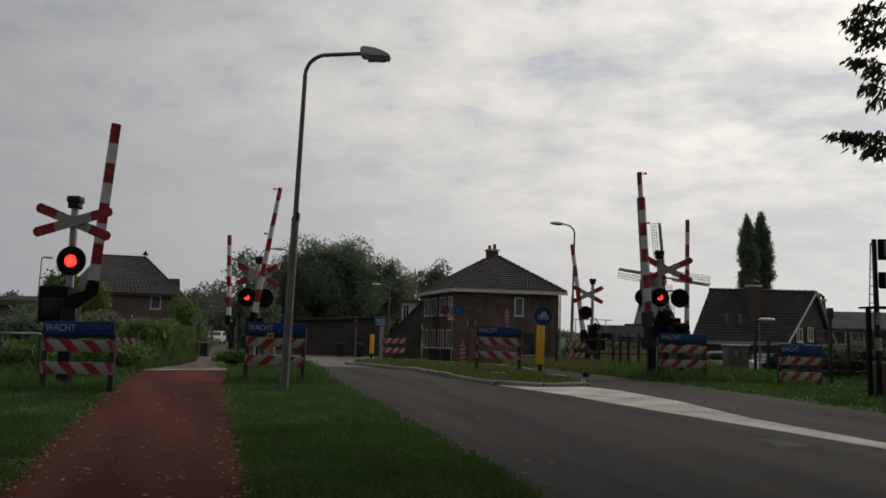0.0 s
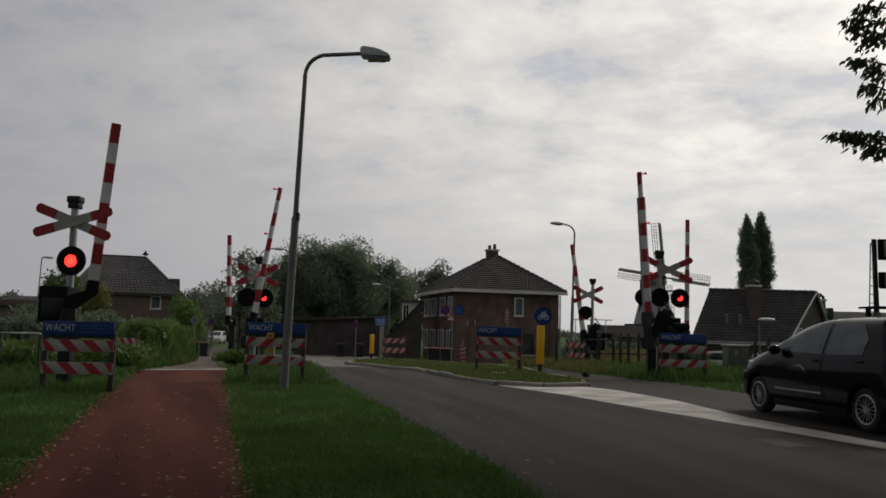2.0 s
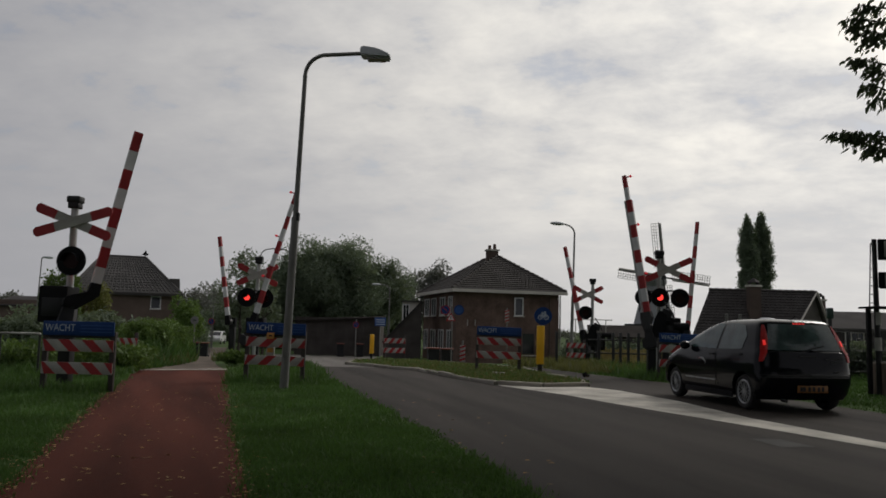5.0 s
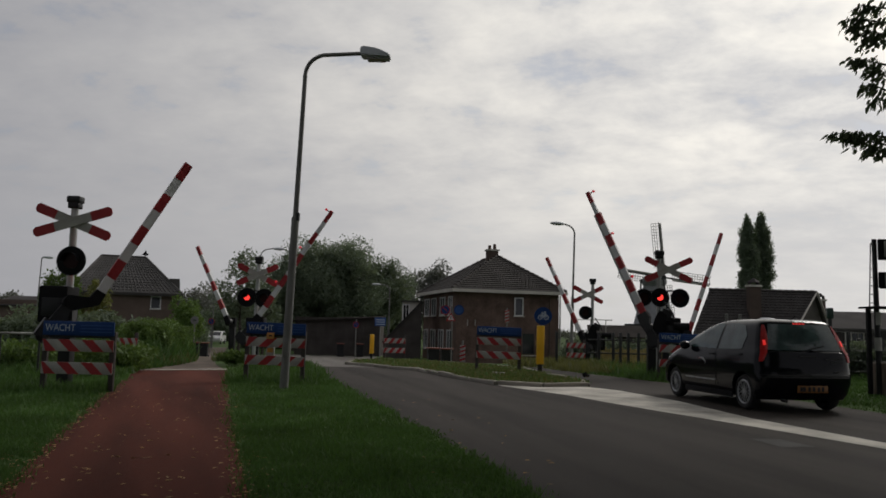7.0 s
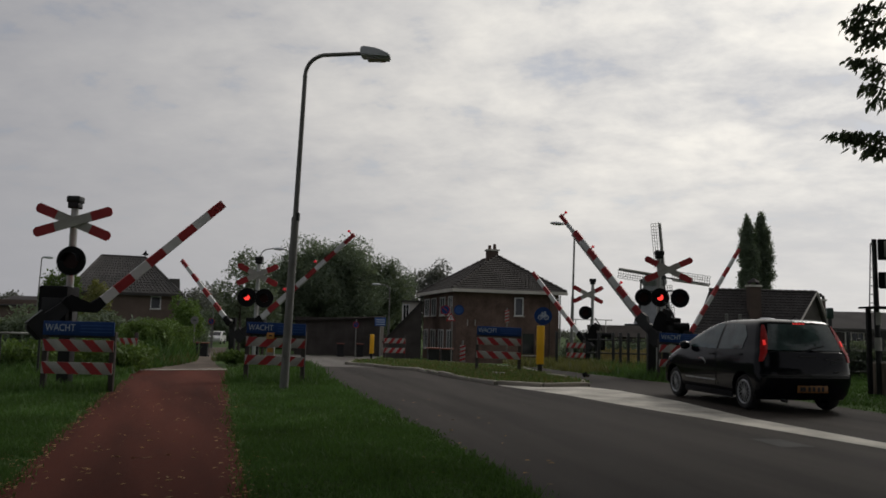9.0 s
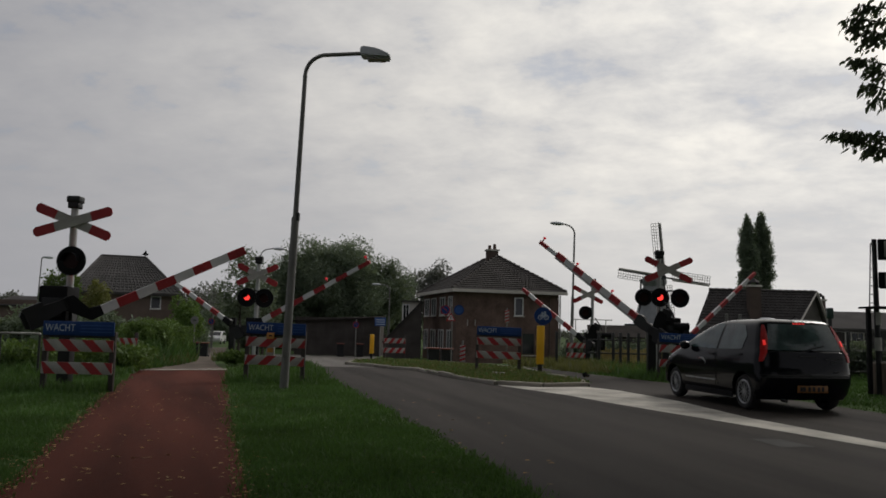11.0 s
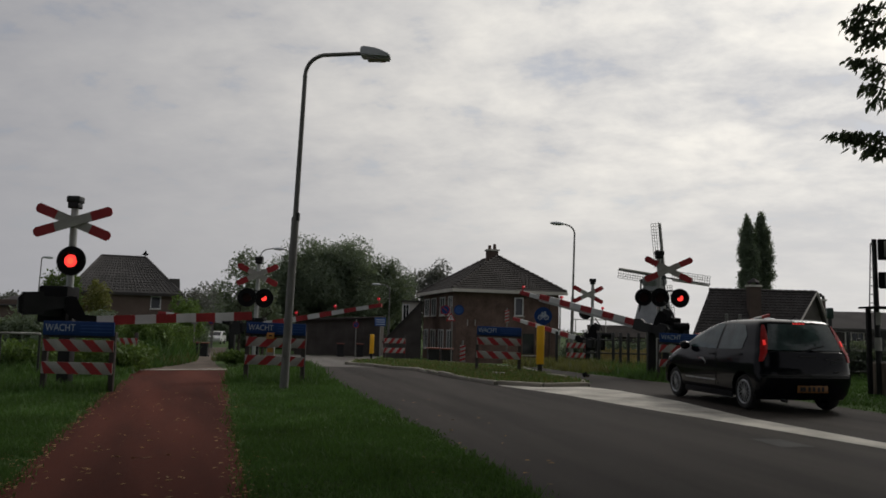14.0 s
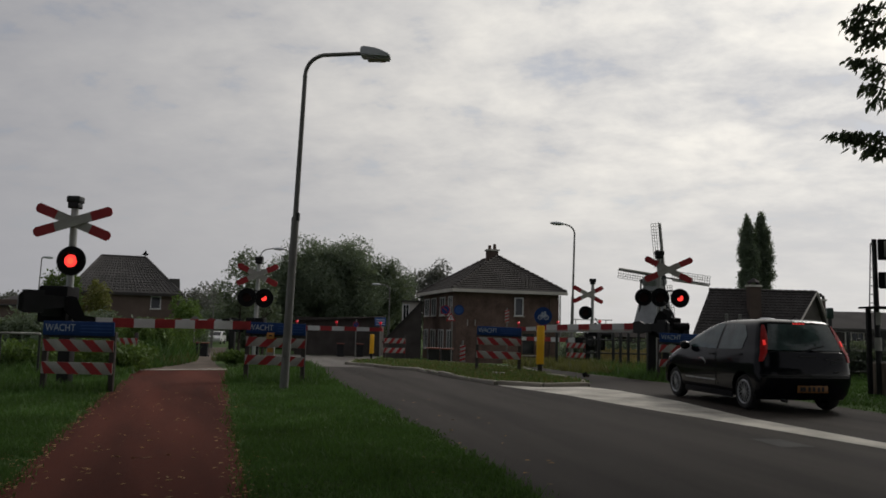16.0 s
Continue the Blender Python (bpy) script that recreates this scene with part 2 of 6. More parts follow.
def prism(pts, z0, z1, bm=None, axis="z"):
    """A flat outline given depth along an axis."""
    bm = bm or bmesh.new()

    def put(a, b, c):
        return (a, b, c) if axis == "z" else (a, c, b) if axis == "y" else (c, a, b)
    lo = [bm.verts.new(put(*p, z0)) for p in pts]
    hi = [bm.verts.new(put(*p, z1)) for p in pts]
    bm.faces.new(lo[::-1])
    bm.faces.new(hi)
    for i in range(len(pts)):
        j = (i + 1) % len(pts)
        bm.faces.new((lo[i], lo[j], hi[j], hi[i]))
    bmesh.ops.recalc_face_normals(bm, faces=bm.faces)
    return bm


def disc(r, depth, at, n=32, bm=None, axis=(0, -1, 0)):
    a = Vector(axis)
    return rod(Vector(at), Vector(at) + a * depth, r, n=n, bm=bm)


def part(name, bm, material, parent=None, label="", smooth=True):
    me = bpy.data.meshes.new(name)
    bm.to_mesh(me)
    bm.free()
    me.materials.append(material)
    if smooth:
        me.polygons.foreach_set("use_smooth", [True] * len(me.polygons))
        me.set_sharp_from_angle(angle=radians(38))
    ob = new(name, me)
    ob.parent = parent
    return tagged(ob, label)


def thing(name, label, category, m=None, group="", kind=""):
    ob = new(name)
    ob.matrix_basis = m or Matrix()
    return tagged(ob, label, category, group, kind)


def raw(name, verts, faces, material, parent=None, label=""):
    me = bpy.data.meshes.new(name)
    me.from_pydata(verts, [], faces)
    me.materials.append(material)
    ob = new(name, me)
    ob.parent = parent
    return tagged(ob, label)


# ---- ground: one sheet, level to the crossing, then down to the lower land beyond the railway ----
DROP0, DROP1, LOW = 29.0, 43.0, -1.1


def land(y):
    return LOW * min(1, max(0, (y - DROP0) / (DROP1 - DROP0)))


def sheet(name, pts, z, material, label, parent=None, kind="structure", depth=0.0):
    """A flat surface on the land, cut where the land bends."""
    bm = bmesh.new()
    f = bm.faces.new([bm.verts.new((x, y, 0)) for x, y in pts])
    if f.normal.z < 0:
        f.normal_flip()
    for cut in (DROP0, DROP1):
        bmesh.ops.bisect_plane(bm, geom=bm.verts[:] + bm.edges[:] + bm.faces[:], plane_co=(0, cut, 0), plane_no=(0, 1, 0))
    bmesh.ops.recalc_face_normals(bm, faces=bm.faces)
    if bm.faces and sum(g.normal.z for g in bm.faces) < 0:
        bmesh.ops.reverse_faces(bm, faces=bm.faces)
    if depth:
        ext = bmesh.ops.extrude_face_region(bm, geom=bm.faces[:])
        for v in [g for g in ext["geom"] if isinstance(g, bmesh.types.BMVert)]:
            v.co.z += depth
    for v in bm.verts:
        v.co.z += land(v.co.y) + z
    bmesh.ops.triangulate(bm, faces=bm.faces)
    ob = part(name, bm, material, parent, smooth=False)
    return tagged(ob, label, kind=kind) if not parent else tagged(ob, label)


def ground():
    xs = [-2500, -600, -200, -80, -40, -20, -10, 0, 10, 20, 40, 80, 200, 600, 2500]
    ys = [-600, -100, -30, -10, 0, 10, 20, DROP0, DROP1, 60, 90, 150, 300, 800, 3000]
    v = [(x, y, land(y)) for y in ys for x in xs]
    n = len(xs)
    f = [(j * n + i, j * n + i + 1, (j + 1) * n + i + 1, (j + 1) * n + i) for j in range(len(ys) - 1) for i in range(n - 1)]
    tagged(raw("ground", v, f, SOIL_GRASS), "grassy dark green ground of the verges and land", kind="structure")


ground()
PATH_L = [(1.25, -8.0), (-2.133, 2.778), (-3.183, 6.119), (-4.000, 8.529), (-5.340, 12.819), (-7.504, 19.917), (-7.421, 22.707), (-7.687, 25.286), (-9.850, 33.174)] + [(-22.771, 76.966)]
PATH_R = [(2.49, -8.0), (-0.378, 2.335), (-1.307, 5.689), (-1.788, 7.378), (-2.656, 10.412), (-3.874, 14.804), (-5.491, 20.830), (-6.435, 23.216), (-7.154, 25.594), (-9.394, 33.538)] + [(-20.902, 78.870)]
sheet("cycle_path", PATH_L[:6] + PATH_R[:7][::-1], 0.006, RED_ASPHALT, "red asphalt cycle path strewn with fallen leaves", kind="structure")
sheet("cycle_path_far", PATH_L[5:] + PATH_R[6:][::-1], 0.008, PATH_TAN, "pale concrete paving of the path over the railway")
ROAD_L = [(3.86, -8.0), (1.433, 2.895), (0.760, 5.920), (0.390, 7.535), (-0.108, 9.471), (-0.601, 11.199), (-1.350, 14.039), (-2.106, 16.910), (-3.354, 22.097), (-4.471, 26.688), (-5.394, 29.678)]
ROAD_R = [(9.55, -8.0), (8.118, 4.871), (7.209, 13.079), (6.744, 15.529), (5.602, 19.952), (4.150, 23.611), (3.325, 26.242), (0.435, 29.986), (-1.816, 32.614), (-4.236, 33.659), (-6.955, 33.124)]
sheet("road", ROAD_L + ROAD_R[::-1], 0.005, ASPHALT, "grey worn asphalt road crossing the railway")
sheet("crossing_deck", [(-3.75, 23.8), (-4.471, 26.688), (-5.30, 29.4), (-4.6, 32.6), (-4.236, 33.4), (-1.9, 32.3), (0.3, 29.9), (-2.9, 28.2), (-3.05, 25.4), (-1.7, 23.85)], 0.012, CROSSING_DECK, "pale worn decking of the road over the rails")
sheet("far_road", [(-11.6, 33.2), (-4.3, 33.7), (-1.0, 36.5), (-1.2, 45), (-4.2, 52), (-5.0, 63.4), (-13.5, 63.4), (-12.0, 46)], 0.004, CROSSING_DECK, "grey road surface beyond the railway")
sheet("road_marking", [(1.245, 17.523), (2.245, 17.681), (3.229, 17.660), (3.757, 16.712), (4.281, 14.530), (4.540, 11.790), (5.155, 9.372), (5.468, 8.094), (5.180, 7.672), (4.868, 8.854), (4.392, 10.131), (3.809, 11.565), (3.031, 13.480), (2.377, 15.334)], 0.011, ROAD_WHITE, "worn white painted wedge on the road")
sheet("road_patch", [(3.617, 9.487), (3.986, 9.503), (4.135, 8.903), (3.718, 8.796)], 0.010, PATCH, "pale patch in the asphalt")
sheet("stop_line", [(-7.556, 20.165), (-5.627, 21.343), (-5.575, 21.13), (-7.495, 19.95)], 0.013, ROAD_WHITE, "white line across the cycle path")
ISLAND = [(-2.921, 25.420), (-2.425, 24.904), (-1.470, 23.607), (-0.587, 22.747), (0.298, 19.963), (1.257, 17.701), (2.200, 17.328), (3.262, 17.841), (3.372, 19.173), (2.780, 21.923), (2.500, 24.453), (1.311, 26.405), (-0.378, 28.067), (-1.988, 28.584), (-2.884, 27.590)]
sheet("traffic_island", ISLAND, 0.0, SOIL_GRASS, "grassy traffic island in the middle of the road", depth=0.06)


# ---- plants ----
def leaves(name, centres, radii, n, size, material, parent, rng, stretch=1.0, shell=0.55):
    """Many small leaf blades scattered through the outer part of clumps."""
    c, r = np.array(centres, float), np.array(radii, float)
    if r.ndim == 1:
        r = np.stack([r, r, r], 1)
    vol = r.prod(1) ** (2 / 3)
    k = rng.choice(len(c), n, p=vol / vol.sum())
    d = rng.normal(size=(n, 3))
    d /= np.linalg.norm(d, axis=1)[:, None]
    rad = (shell + (1 - shell) * rng.random(n)) * (1 + 0.16 * rng.normal(size=n))
    p = c[k] + d * r[k] * rad[:, None]
    a = rng.normal(size=(n, 3))
    a /= np.linalg.norm(a, axis=1)[:, None]
    b = np.cross(a, rng.normal(size=(n, 3)))
    b /= np.linalg.norm(b, axis=1)[:, None]
    s = size * (0.6 + 0.8 * rng.random(n))[:, None]
    v = np.stack([p - a * s, p + b * s * 0.45, p + a * s * stretch, p - b * s * 0.45], 1).reshape(-1, 3)
    me = bpy.data.meshes.new(name)
    me.vertices.add(len(v))
    me.vertices.foreach_set("co", v.ravel())
    me.loops.add(4 * n)
    me.loops.foreach_set("vertex_index", np.arange(4 * n))
    me.polygons.add(n)
    me.polygons.foreach_set("loop_start", np.arange(0, 4 * n, 4))
    me.update()
    me.validate()
    me.materials.append(material)
    ob = new(name, me)
    ob.parent = parent
    return ob


def tree(name, label, base, crown_z, crown_r, n, size, material, seed, clumps=26, trunk_r=0.25, clump_r=0.33, shell=0.72, inner=0):
    """A tapered trunk with limbs and a crown of clumps; crown_z is its centre over the base, crown_r its three radii."""
    rng = np.random.default_rng(seed)
    th = thing(name, label, "tree" if "tree" in name else "shrub", Matrix.Translation(base))
    cr = np.array(crown_r)
    d = rng.normal(size=(clumps, 3))
    d /= np.linalg.norm(d, axis=1)[:, None]
    cen = d * cr * (0.45 + 0.38 * rng.random(clumps))[:, None]
    cen[:, 2] += crown_z
    cen[:, 2] = np.maximum(cen[:, 2], 0.25)
    rad = np.stack([cr * clump_r * (0.7 + 0.7 * rng.random()) for _ in range(clumps)])
    h = crown_z
    bm = tube([(0, 0, -0.1), (0.05 * h * 0.3, 0, h * 0.4), (-0.03 * h, 0.02 * h, h * 0.85), (0, 0, h + cr[2] * 0.55)], [trunk_r, trunk_r * 0.75, trunk_r * 0.45, trunk_r * 0.1], 8)
    for i in range(min(8, clumps)):
        z0 = h * (0.45 + 0.06 * i)
        tube([(0, 0, z0), tuple((cen[i] * 0.5 + np.array((0, 0, z0)) * 0.5) + np.array((0, 0, 0.05 * h))), tuple(cen[i])], [trunk_r * 0.4, trunk_r * 0.25, trunk_r * 0.06], 6, bm)
    part("trunk", bm, BARK, th)
    leaves("crown", np.vstack([cen, [[0, 0, h]]]), np.vstack([rad, [cr * 0.62]]), n, size, material, th, rng, shell=shell)
    if inner:
        # older leaves and twigs close the inside of the crown
        leaves("inner_foliage", np.vstack([cen * (0.88, 0.88, 1) + (0, 0, -0.05 * h), [[0, 0, h]]]), np.vstack([rad * 0.85, [cr * 0.72]]), inner, size * 2.4, material, th, rng, shell=0.1)
    return th


tree("broadleaf_tree", "large dense dark green broadleaf tree behind the crossing", (-9.94, 75.0, -1.1), 5.9, (5.6, 4.5, 5.3), 62000, 0.11, LEAF_DARK, 1, 62, 0.4, 0.27, 0.78, inner=9000)
tree("broadleaf_tree", "dark broadleaf tree with uneven crown beside a larger tree", (-6.43, 77.0, -1.1), 5.3, (3.6, 3.0, 4.3), 26000, 0.10, LEAF_DARK, 2, 34, 0.3, 0.3, 0.78, inner=5000)
tree("broadleaf_tree", "dark broadleaf tree with uneven crown beside a larger tree", (-13.25, 73.0, -1.1), 5.4, (3.3, 3.0, 4.2), 26000, 0.10, LEAF_DARK, 3, 34, 0.3, 0.3, 0.78, inner=5000)
tree("young_tree", "open-crowned tree with thin upright twigs behind the crossing", (-15.092975688088647, 60.0, -1.1), 5.0, (2.3, 2.0, 3.3), 3200, 0.13, LEAF_DARK, 4, 22, 0.16, 0.26)
tree("young_tree", "thin open-crowned tree behind the crossing signal", (-13.730602089872683, 62.0, -1.1), 4.5, (1.6, 1.6, 2.8), 1800, 0.13, LEAF_DARK, 5, 16, 0.14, 0.26)
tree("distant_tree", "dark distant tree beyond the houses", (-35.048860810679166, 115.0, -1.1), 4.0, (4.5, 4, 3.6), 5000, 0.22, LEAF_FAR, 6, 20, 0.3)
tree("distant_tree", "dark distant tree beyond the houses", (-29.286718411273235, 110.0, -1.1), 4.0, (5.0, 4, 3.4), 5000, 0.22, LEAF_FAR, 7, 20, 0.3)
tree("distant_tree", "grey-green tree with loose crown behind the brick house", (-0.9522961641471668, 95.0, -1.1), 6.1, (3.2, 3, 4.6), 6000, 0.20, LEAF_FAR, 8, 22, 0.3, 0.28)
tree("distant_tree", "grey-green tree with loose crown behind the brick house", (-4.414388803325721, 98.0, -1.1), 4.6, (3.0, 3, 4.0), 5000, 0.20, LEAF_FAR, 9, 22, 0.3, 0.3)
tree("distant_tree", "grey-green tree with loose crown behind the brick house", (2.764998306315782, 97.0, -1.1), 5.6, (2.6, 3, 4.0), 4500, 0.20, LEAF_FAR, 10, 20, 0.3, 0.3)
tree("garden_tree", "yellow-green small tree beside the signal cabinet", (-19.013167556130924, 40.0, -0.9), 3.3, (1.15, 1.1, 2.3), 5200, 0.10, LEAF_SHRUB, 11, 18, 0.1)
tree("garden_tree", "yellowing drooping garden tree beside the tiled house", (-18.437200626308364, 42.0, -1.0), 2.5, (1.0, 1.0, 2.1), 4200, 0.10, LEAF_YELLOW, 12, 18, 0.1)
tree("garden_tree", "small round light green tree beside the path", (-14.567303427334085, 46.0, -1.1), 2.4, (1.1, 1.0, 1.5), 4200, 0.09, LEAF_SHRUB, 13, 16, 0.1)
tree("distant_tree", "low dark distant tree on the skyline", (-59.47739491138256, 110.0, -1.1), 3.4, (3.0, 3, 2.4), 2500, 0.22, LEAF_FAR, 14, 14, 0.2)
for i, (bx, by, bz, rx, rz) in enumerate([(-9.803076061169987, 27.5) + (0.0, 1.4, 1.05), (-10.0, 29.0) + (0.0, 1.1, 1.1), (-9.632004636999602, 26.0) + (0.0, 0.9, 1.0), (-10.3, 31.0) + (-0.1, 0.7, 1.0)]):
    tree("roadside_shrub", "dense green roadside shrub beside the cycle path", (bx, by, bz), rz * 0.55, (rx, rx, rz * 0.75), 13000, 0.046, LEAF_SHRUB, 20 + i, 34, 0.05, 0.30, inner=1500)
tree("roadside_shrub", "low green weedy shrub between path and road", (-5.874316123254421, 23.0, 0), 0.18, (0.45, 0.35, 0.25), 1400, 0.06, LEAF_SHRUB, 30, 14, 0.03)
for i, (hx, hy) in enumerate([(-10.16, 19.0), (-9.44, 18.5), (-10.89, 19.3), (-7.693, 19.6), (-8.571, 22.0), (-9.031, 19.4), (-8.598, 20.2)]):
    tree("verge_weeds", "dark rank weeds and brambles beside the barricade", (hx, hy, 0), 0.28, (0.75, 0.6, 0.42), 2600, 0.055, LEAF_SHRUB, 130 + i, 18, 0.02, 0.4)
for i, px in enumerate([-13.812, -13.589, -12.331, -11.656]):
    tree("hedge_shrub", "dark overgrown hedge shrub along the railway", (px, 27 + 0.5 * i, 0), 0.75, (1.5, 1.0, 0.9), 3800, 0.08, LEAF_DARK, 40 + i, 20, 0.05)


for i, (hx, hy, hr, hz) in enumerate([(-27.162, 85, 2.6, 2.4), (-28.398, 105, 4.5, 3.4), (-17.429, 78, 2.4, 2.8), (-15.461, 80, 3.4, 3.0), (-11.531, 80, 3.6, 3.0), (-7.318, 80, 3.4, 3.0), (-4.228, 80, 2.6, 3.2)]):
    tree("woodland_shrub", "dark dense undergrowth below the trees", (hx, hy, LOW), hz * 0.6, (hr, 2.0, hz * 0.85), 6500, 0.13, LEAF_DARK, 150 + i, 22, 0.06, 0.4, inner=2500)


def poplar():
    rng = np.random.default_rng(50)
    for i, (px, top, w) in enumerate([(30.66, 13.25, 1.02), (32.42, 13.5, 1.18)]):
        th = thing("poplar_tree", "tall slender dark columnar poplar tree behind houses", "tree", pose(px, 80 + i, LOW), group="columnar poplars")
        part("trunk", tube([(0, 0, 0), (0.03, 0, 6), (0, 0, top + 0.6)], [0.25, 0.16, 0.02], 8), BARK, th)
        cen, rad = [], []
        for z in np.arange(1.5, top + 0.7, 0.30):
            f = min(1.0, (z / 4.0) ** 0.7) * min(1.0, ((top + 1.0 - z) / 3.6)) ** 0.5
            for _ in range(3):
                cen.append((rng.normal(0, 0.26) * w * f, rng.normal(0, 0.26) * w * f, z + rng.normal(0, 0.15)))
                rad.append((w * f * (0.50 + 0.34 * rng.random()), w * f * 0.6, 0.55 + 0.3 * rng.random()))
        leaves("crown", cen, rad, 44000, 0.08, LEAF_DARK, th, rng, 1.3, 0.6)
        leaves("inner_foliage", cen, np.array(rad) * 0.85, 9000, 0.2, LEAF_DARK, th, rng, 1.3, 0.1)


poplar()


def near_branch():
    """Leafy twigs of a tree that stands beside the camera, hanging into view."""
    rng = np.random.default_rng(60)
    D = 6.0
    ox = 9.2
    th = thing("foreground_tree", "dark leafy tree whose twigs hang over the road edge", "tree", pose(ox, D, 0))
    part("trunk", tube([(0, 0, -0.05), (0.05, 0, 1.5), (-0.05, 0.05, 3.2), (0, 0, 5.2)], [0.26, 0.22, 0.18, 0.08], 12), BARK, th)
    twigs = [((0, 0, 3.9), (3.402, 3.650), (3.103, 3.666)), ((0, 0, 4.1), (3.405, 3.764), (3.195, 3.782)), ((0, 0, 3.8), (3.399, 3.550), (3.145, 3.600)), ((0, 0, 3.8), (3.397, 3.500), (3.231, 3.520)),
             ((0, 0, 3.6), (3.391, 3.311), (3.139, 3.360)), ((0, 0, 3.5), (3.388, 3.221), (3.224, 3.270)), ((0, 0, 3.4), (3.385, 3.109), (3.242, 3.165)), ((0, 0, 3.3), (3.382, 3.020), (3.304, 3.040)),
             ((0, 0, 3.1), (3.373, 2.742), (2.965, 2.765)), ((0, 0, 3.0), (3.370, 2.680), (3.078, 2.740)), ((0, 0, 2.9), (3.369, 2.615), (3.248, 2.650))]
    bm = bmesh.new()
    v, f = [], []
    for a, b, c in twigs:
        b, c = Vector((b[0] - ox, 0, b[1])), Vector((c[0] - ox, 0, c[1]))
        mid = (Vector(a) + b) / 2 + Vector((0, 0, 0.12))
        tube([a, mid, b, c], [0.045, 0.024, 0.008, 0.002], 6, bm)
        way = (c - b).normalized()
        n = int(36 + 230 * (c - b).length)
        for k in range(n):
            q = k / n
            p = mid.lerp(b, 0.3 + 0.7 * q * 2) if q < 0.5 and k % 2 else b.lerp(c, q)
            p = p + Vector((rng.normal(0, 0.012), rng.normal(0, 0.07), rng.normal(0, 0.014)))
            # each leaf hangs outwards and down from the twig
            d = (way * (0.15 + 0.75 * rng.random()) + Vector((rng.normal(0, 0.35), rng.normal(0, 0.5), -0.55 - 0.6 * rng.random()))).normalized()
            s = d.cross(Vector((rng.normal(), rng.normal(), rng.normal() * 0.4))).normalized()
            u = d.cross(s)
            ln, wd = 0.052 + 0.038 * rng.random(), 0.0105 + 0.005 * rng.random()
            i = len(v)
            for t, w, h in ((0, 0, 0), (0.3, 1, 0.25), (0.65, 0.8, 0.2), (1.0, 0, -0.35), (0.65, -0.8, 0.2), (0.3, -1, 0.25), (0.5, 0, -0.05)):
                v.append(tuple(p + d * ln * t + s * wd * w + u * wd * h))
            f += [(i, i + 1, i + 6), (i + 1, i + 2, i + 6), (i + 2, i + 3, i + 6), (i + 3, i + 4, i + 6), (i + 4, i + 5, i + 6), (i + 5, i, i + 6)]
    part("branch", bm, BARK, th)
    raw("foliage", v, f, LEAF_DARK, th)
    cen = rng.normal(size=(30, 3)) * (0.7, 0.8, 0.6) + (0.5, 0.2, 4.9)
    leaves("crown", cen, np.full(30, 0.45), 5000, 0.045, LEAF_DARK, th, rng, 1.5, 0.3)
    # broad unseen crown above path and road, added to shade the near ground
    n = 46
    cen = np.stack([-13.6 + 14 * rng.random(n), -9.5 + 5.5 * rng.random(n), 5.6 + 3.0 * rng.random(n)], 1)
    leaves("upper_crown", cen, np.full(n, 1.4), 36000, 0.11, LEAF_DARK, th, rng, 1.4, 0.4)
    oy = -1.5 + 12.5 * rng.random(80)
    over = np.stack([-9.1 + 12.0 * rng.random(80), oy, 0.45 * (oy + D) + 2.9 + 1.8 * rng.random(80)], 1)
    leaves("side_crown", over, np.full(80, 1.25), 60000, 0.11, LEAF_DARK, th, rng, 1.4, 0.4)
    arch = np.stack([-16.6 + 9.0 * rng.random(44), -6.0 + 6.0 * rng.random(44), 7.6 + 1.8 * rng.random(44)], 1)
    leaves("arching_crown", arch, np.full(44, 1.3), 40000, 0.11, LEAF_DARK, th, rng, 1.4, 0.4)
    # limbs that carry the added crowns, also out of view
    up = tube([(0, 0, 3.0), (0.1, -0.4, 5.0), (-0.6, -2.0, 6.2), (-2.0, -4.5, 7.0)], [0.12, 0.11, 0.09, 0.04], 8)
    for k in range(7):
        tube([(-0.3 * k * 0.4, -0.8 - 0.3 * k, 5.4 + 0.15 * k), tuple(cen[k] * 0.6 + np.array((-0.6, -2.0, 6.2)) * 0.4), tuple(cen[k])], [0.05, 0.035, 0.01], 6, up)
    tube([(0.1, -0.4, 5.0), (0.3, 0.2, 6.4), (0.4, 0.6, 8.2)], [0.10, 0.07, 0.02], 8, up)
    for k in range(6):
        tube([(0.3, 0.2, 6.0 + 0.2 * k), tuple(over[k] * 0.5 + np.array((0.3, 0.2, 6.6)) * 0.5), tuple(over[k])], [0.05, 0.035, 0.01], 6, up)
    tube([(0.1, -0.4, 5.0), (-4.5, -1.6, 7.4), (-9.5, -2.8, 8.4), (-15.0, -3.2, 8.8)], [0.10, 0.09, 0.06, 0.015], 8, up)
    for k in range(8):
        tube([(-5.5 - k, -1.8 - 0.15 * k, 7.5 + 0.15 * k), tuple(arch[k] * 0.5 + np.array((-5.5 - k, -1.9, 7.6)) * 0.5), tuple(arch[k])], [0.045, 0.03, 0.01], 6, up)
    part("limbs", up, BARK, th)


near_branch()

# unseen trees behind and beside the view, added to darken near ground and reflections
for i, (tx, ty) in enumerate([(-12.0, -8.0), (-6.0, -7.2), (-1.2, -8.6), (12.0, -4.0), (13.5, -9.2), (17.0, 21.0)]):
    tree("unseen_shade_tree", "dense leafy tree added out of view to darken ground and reflections", (tx, ty, 0), 5.2, (4.0, 2.6, 4.6), 9000, 0.16, LEAF_DARK, 300 + i, 30, 0.3, 0.3, inner=2500)


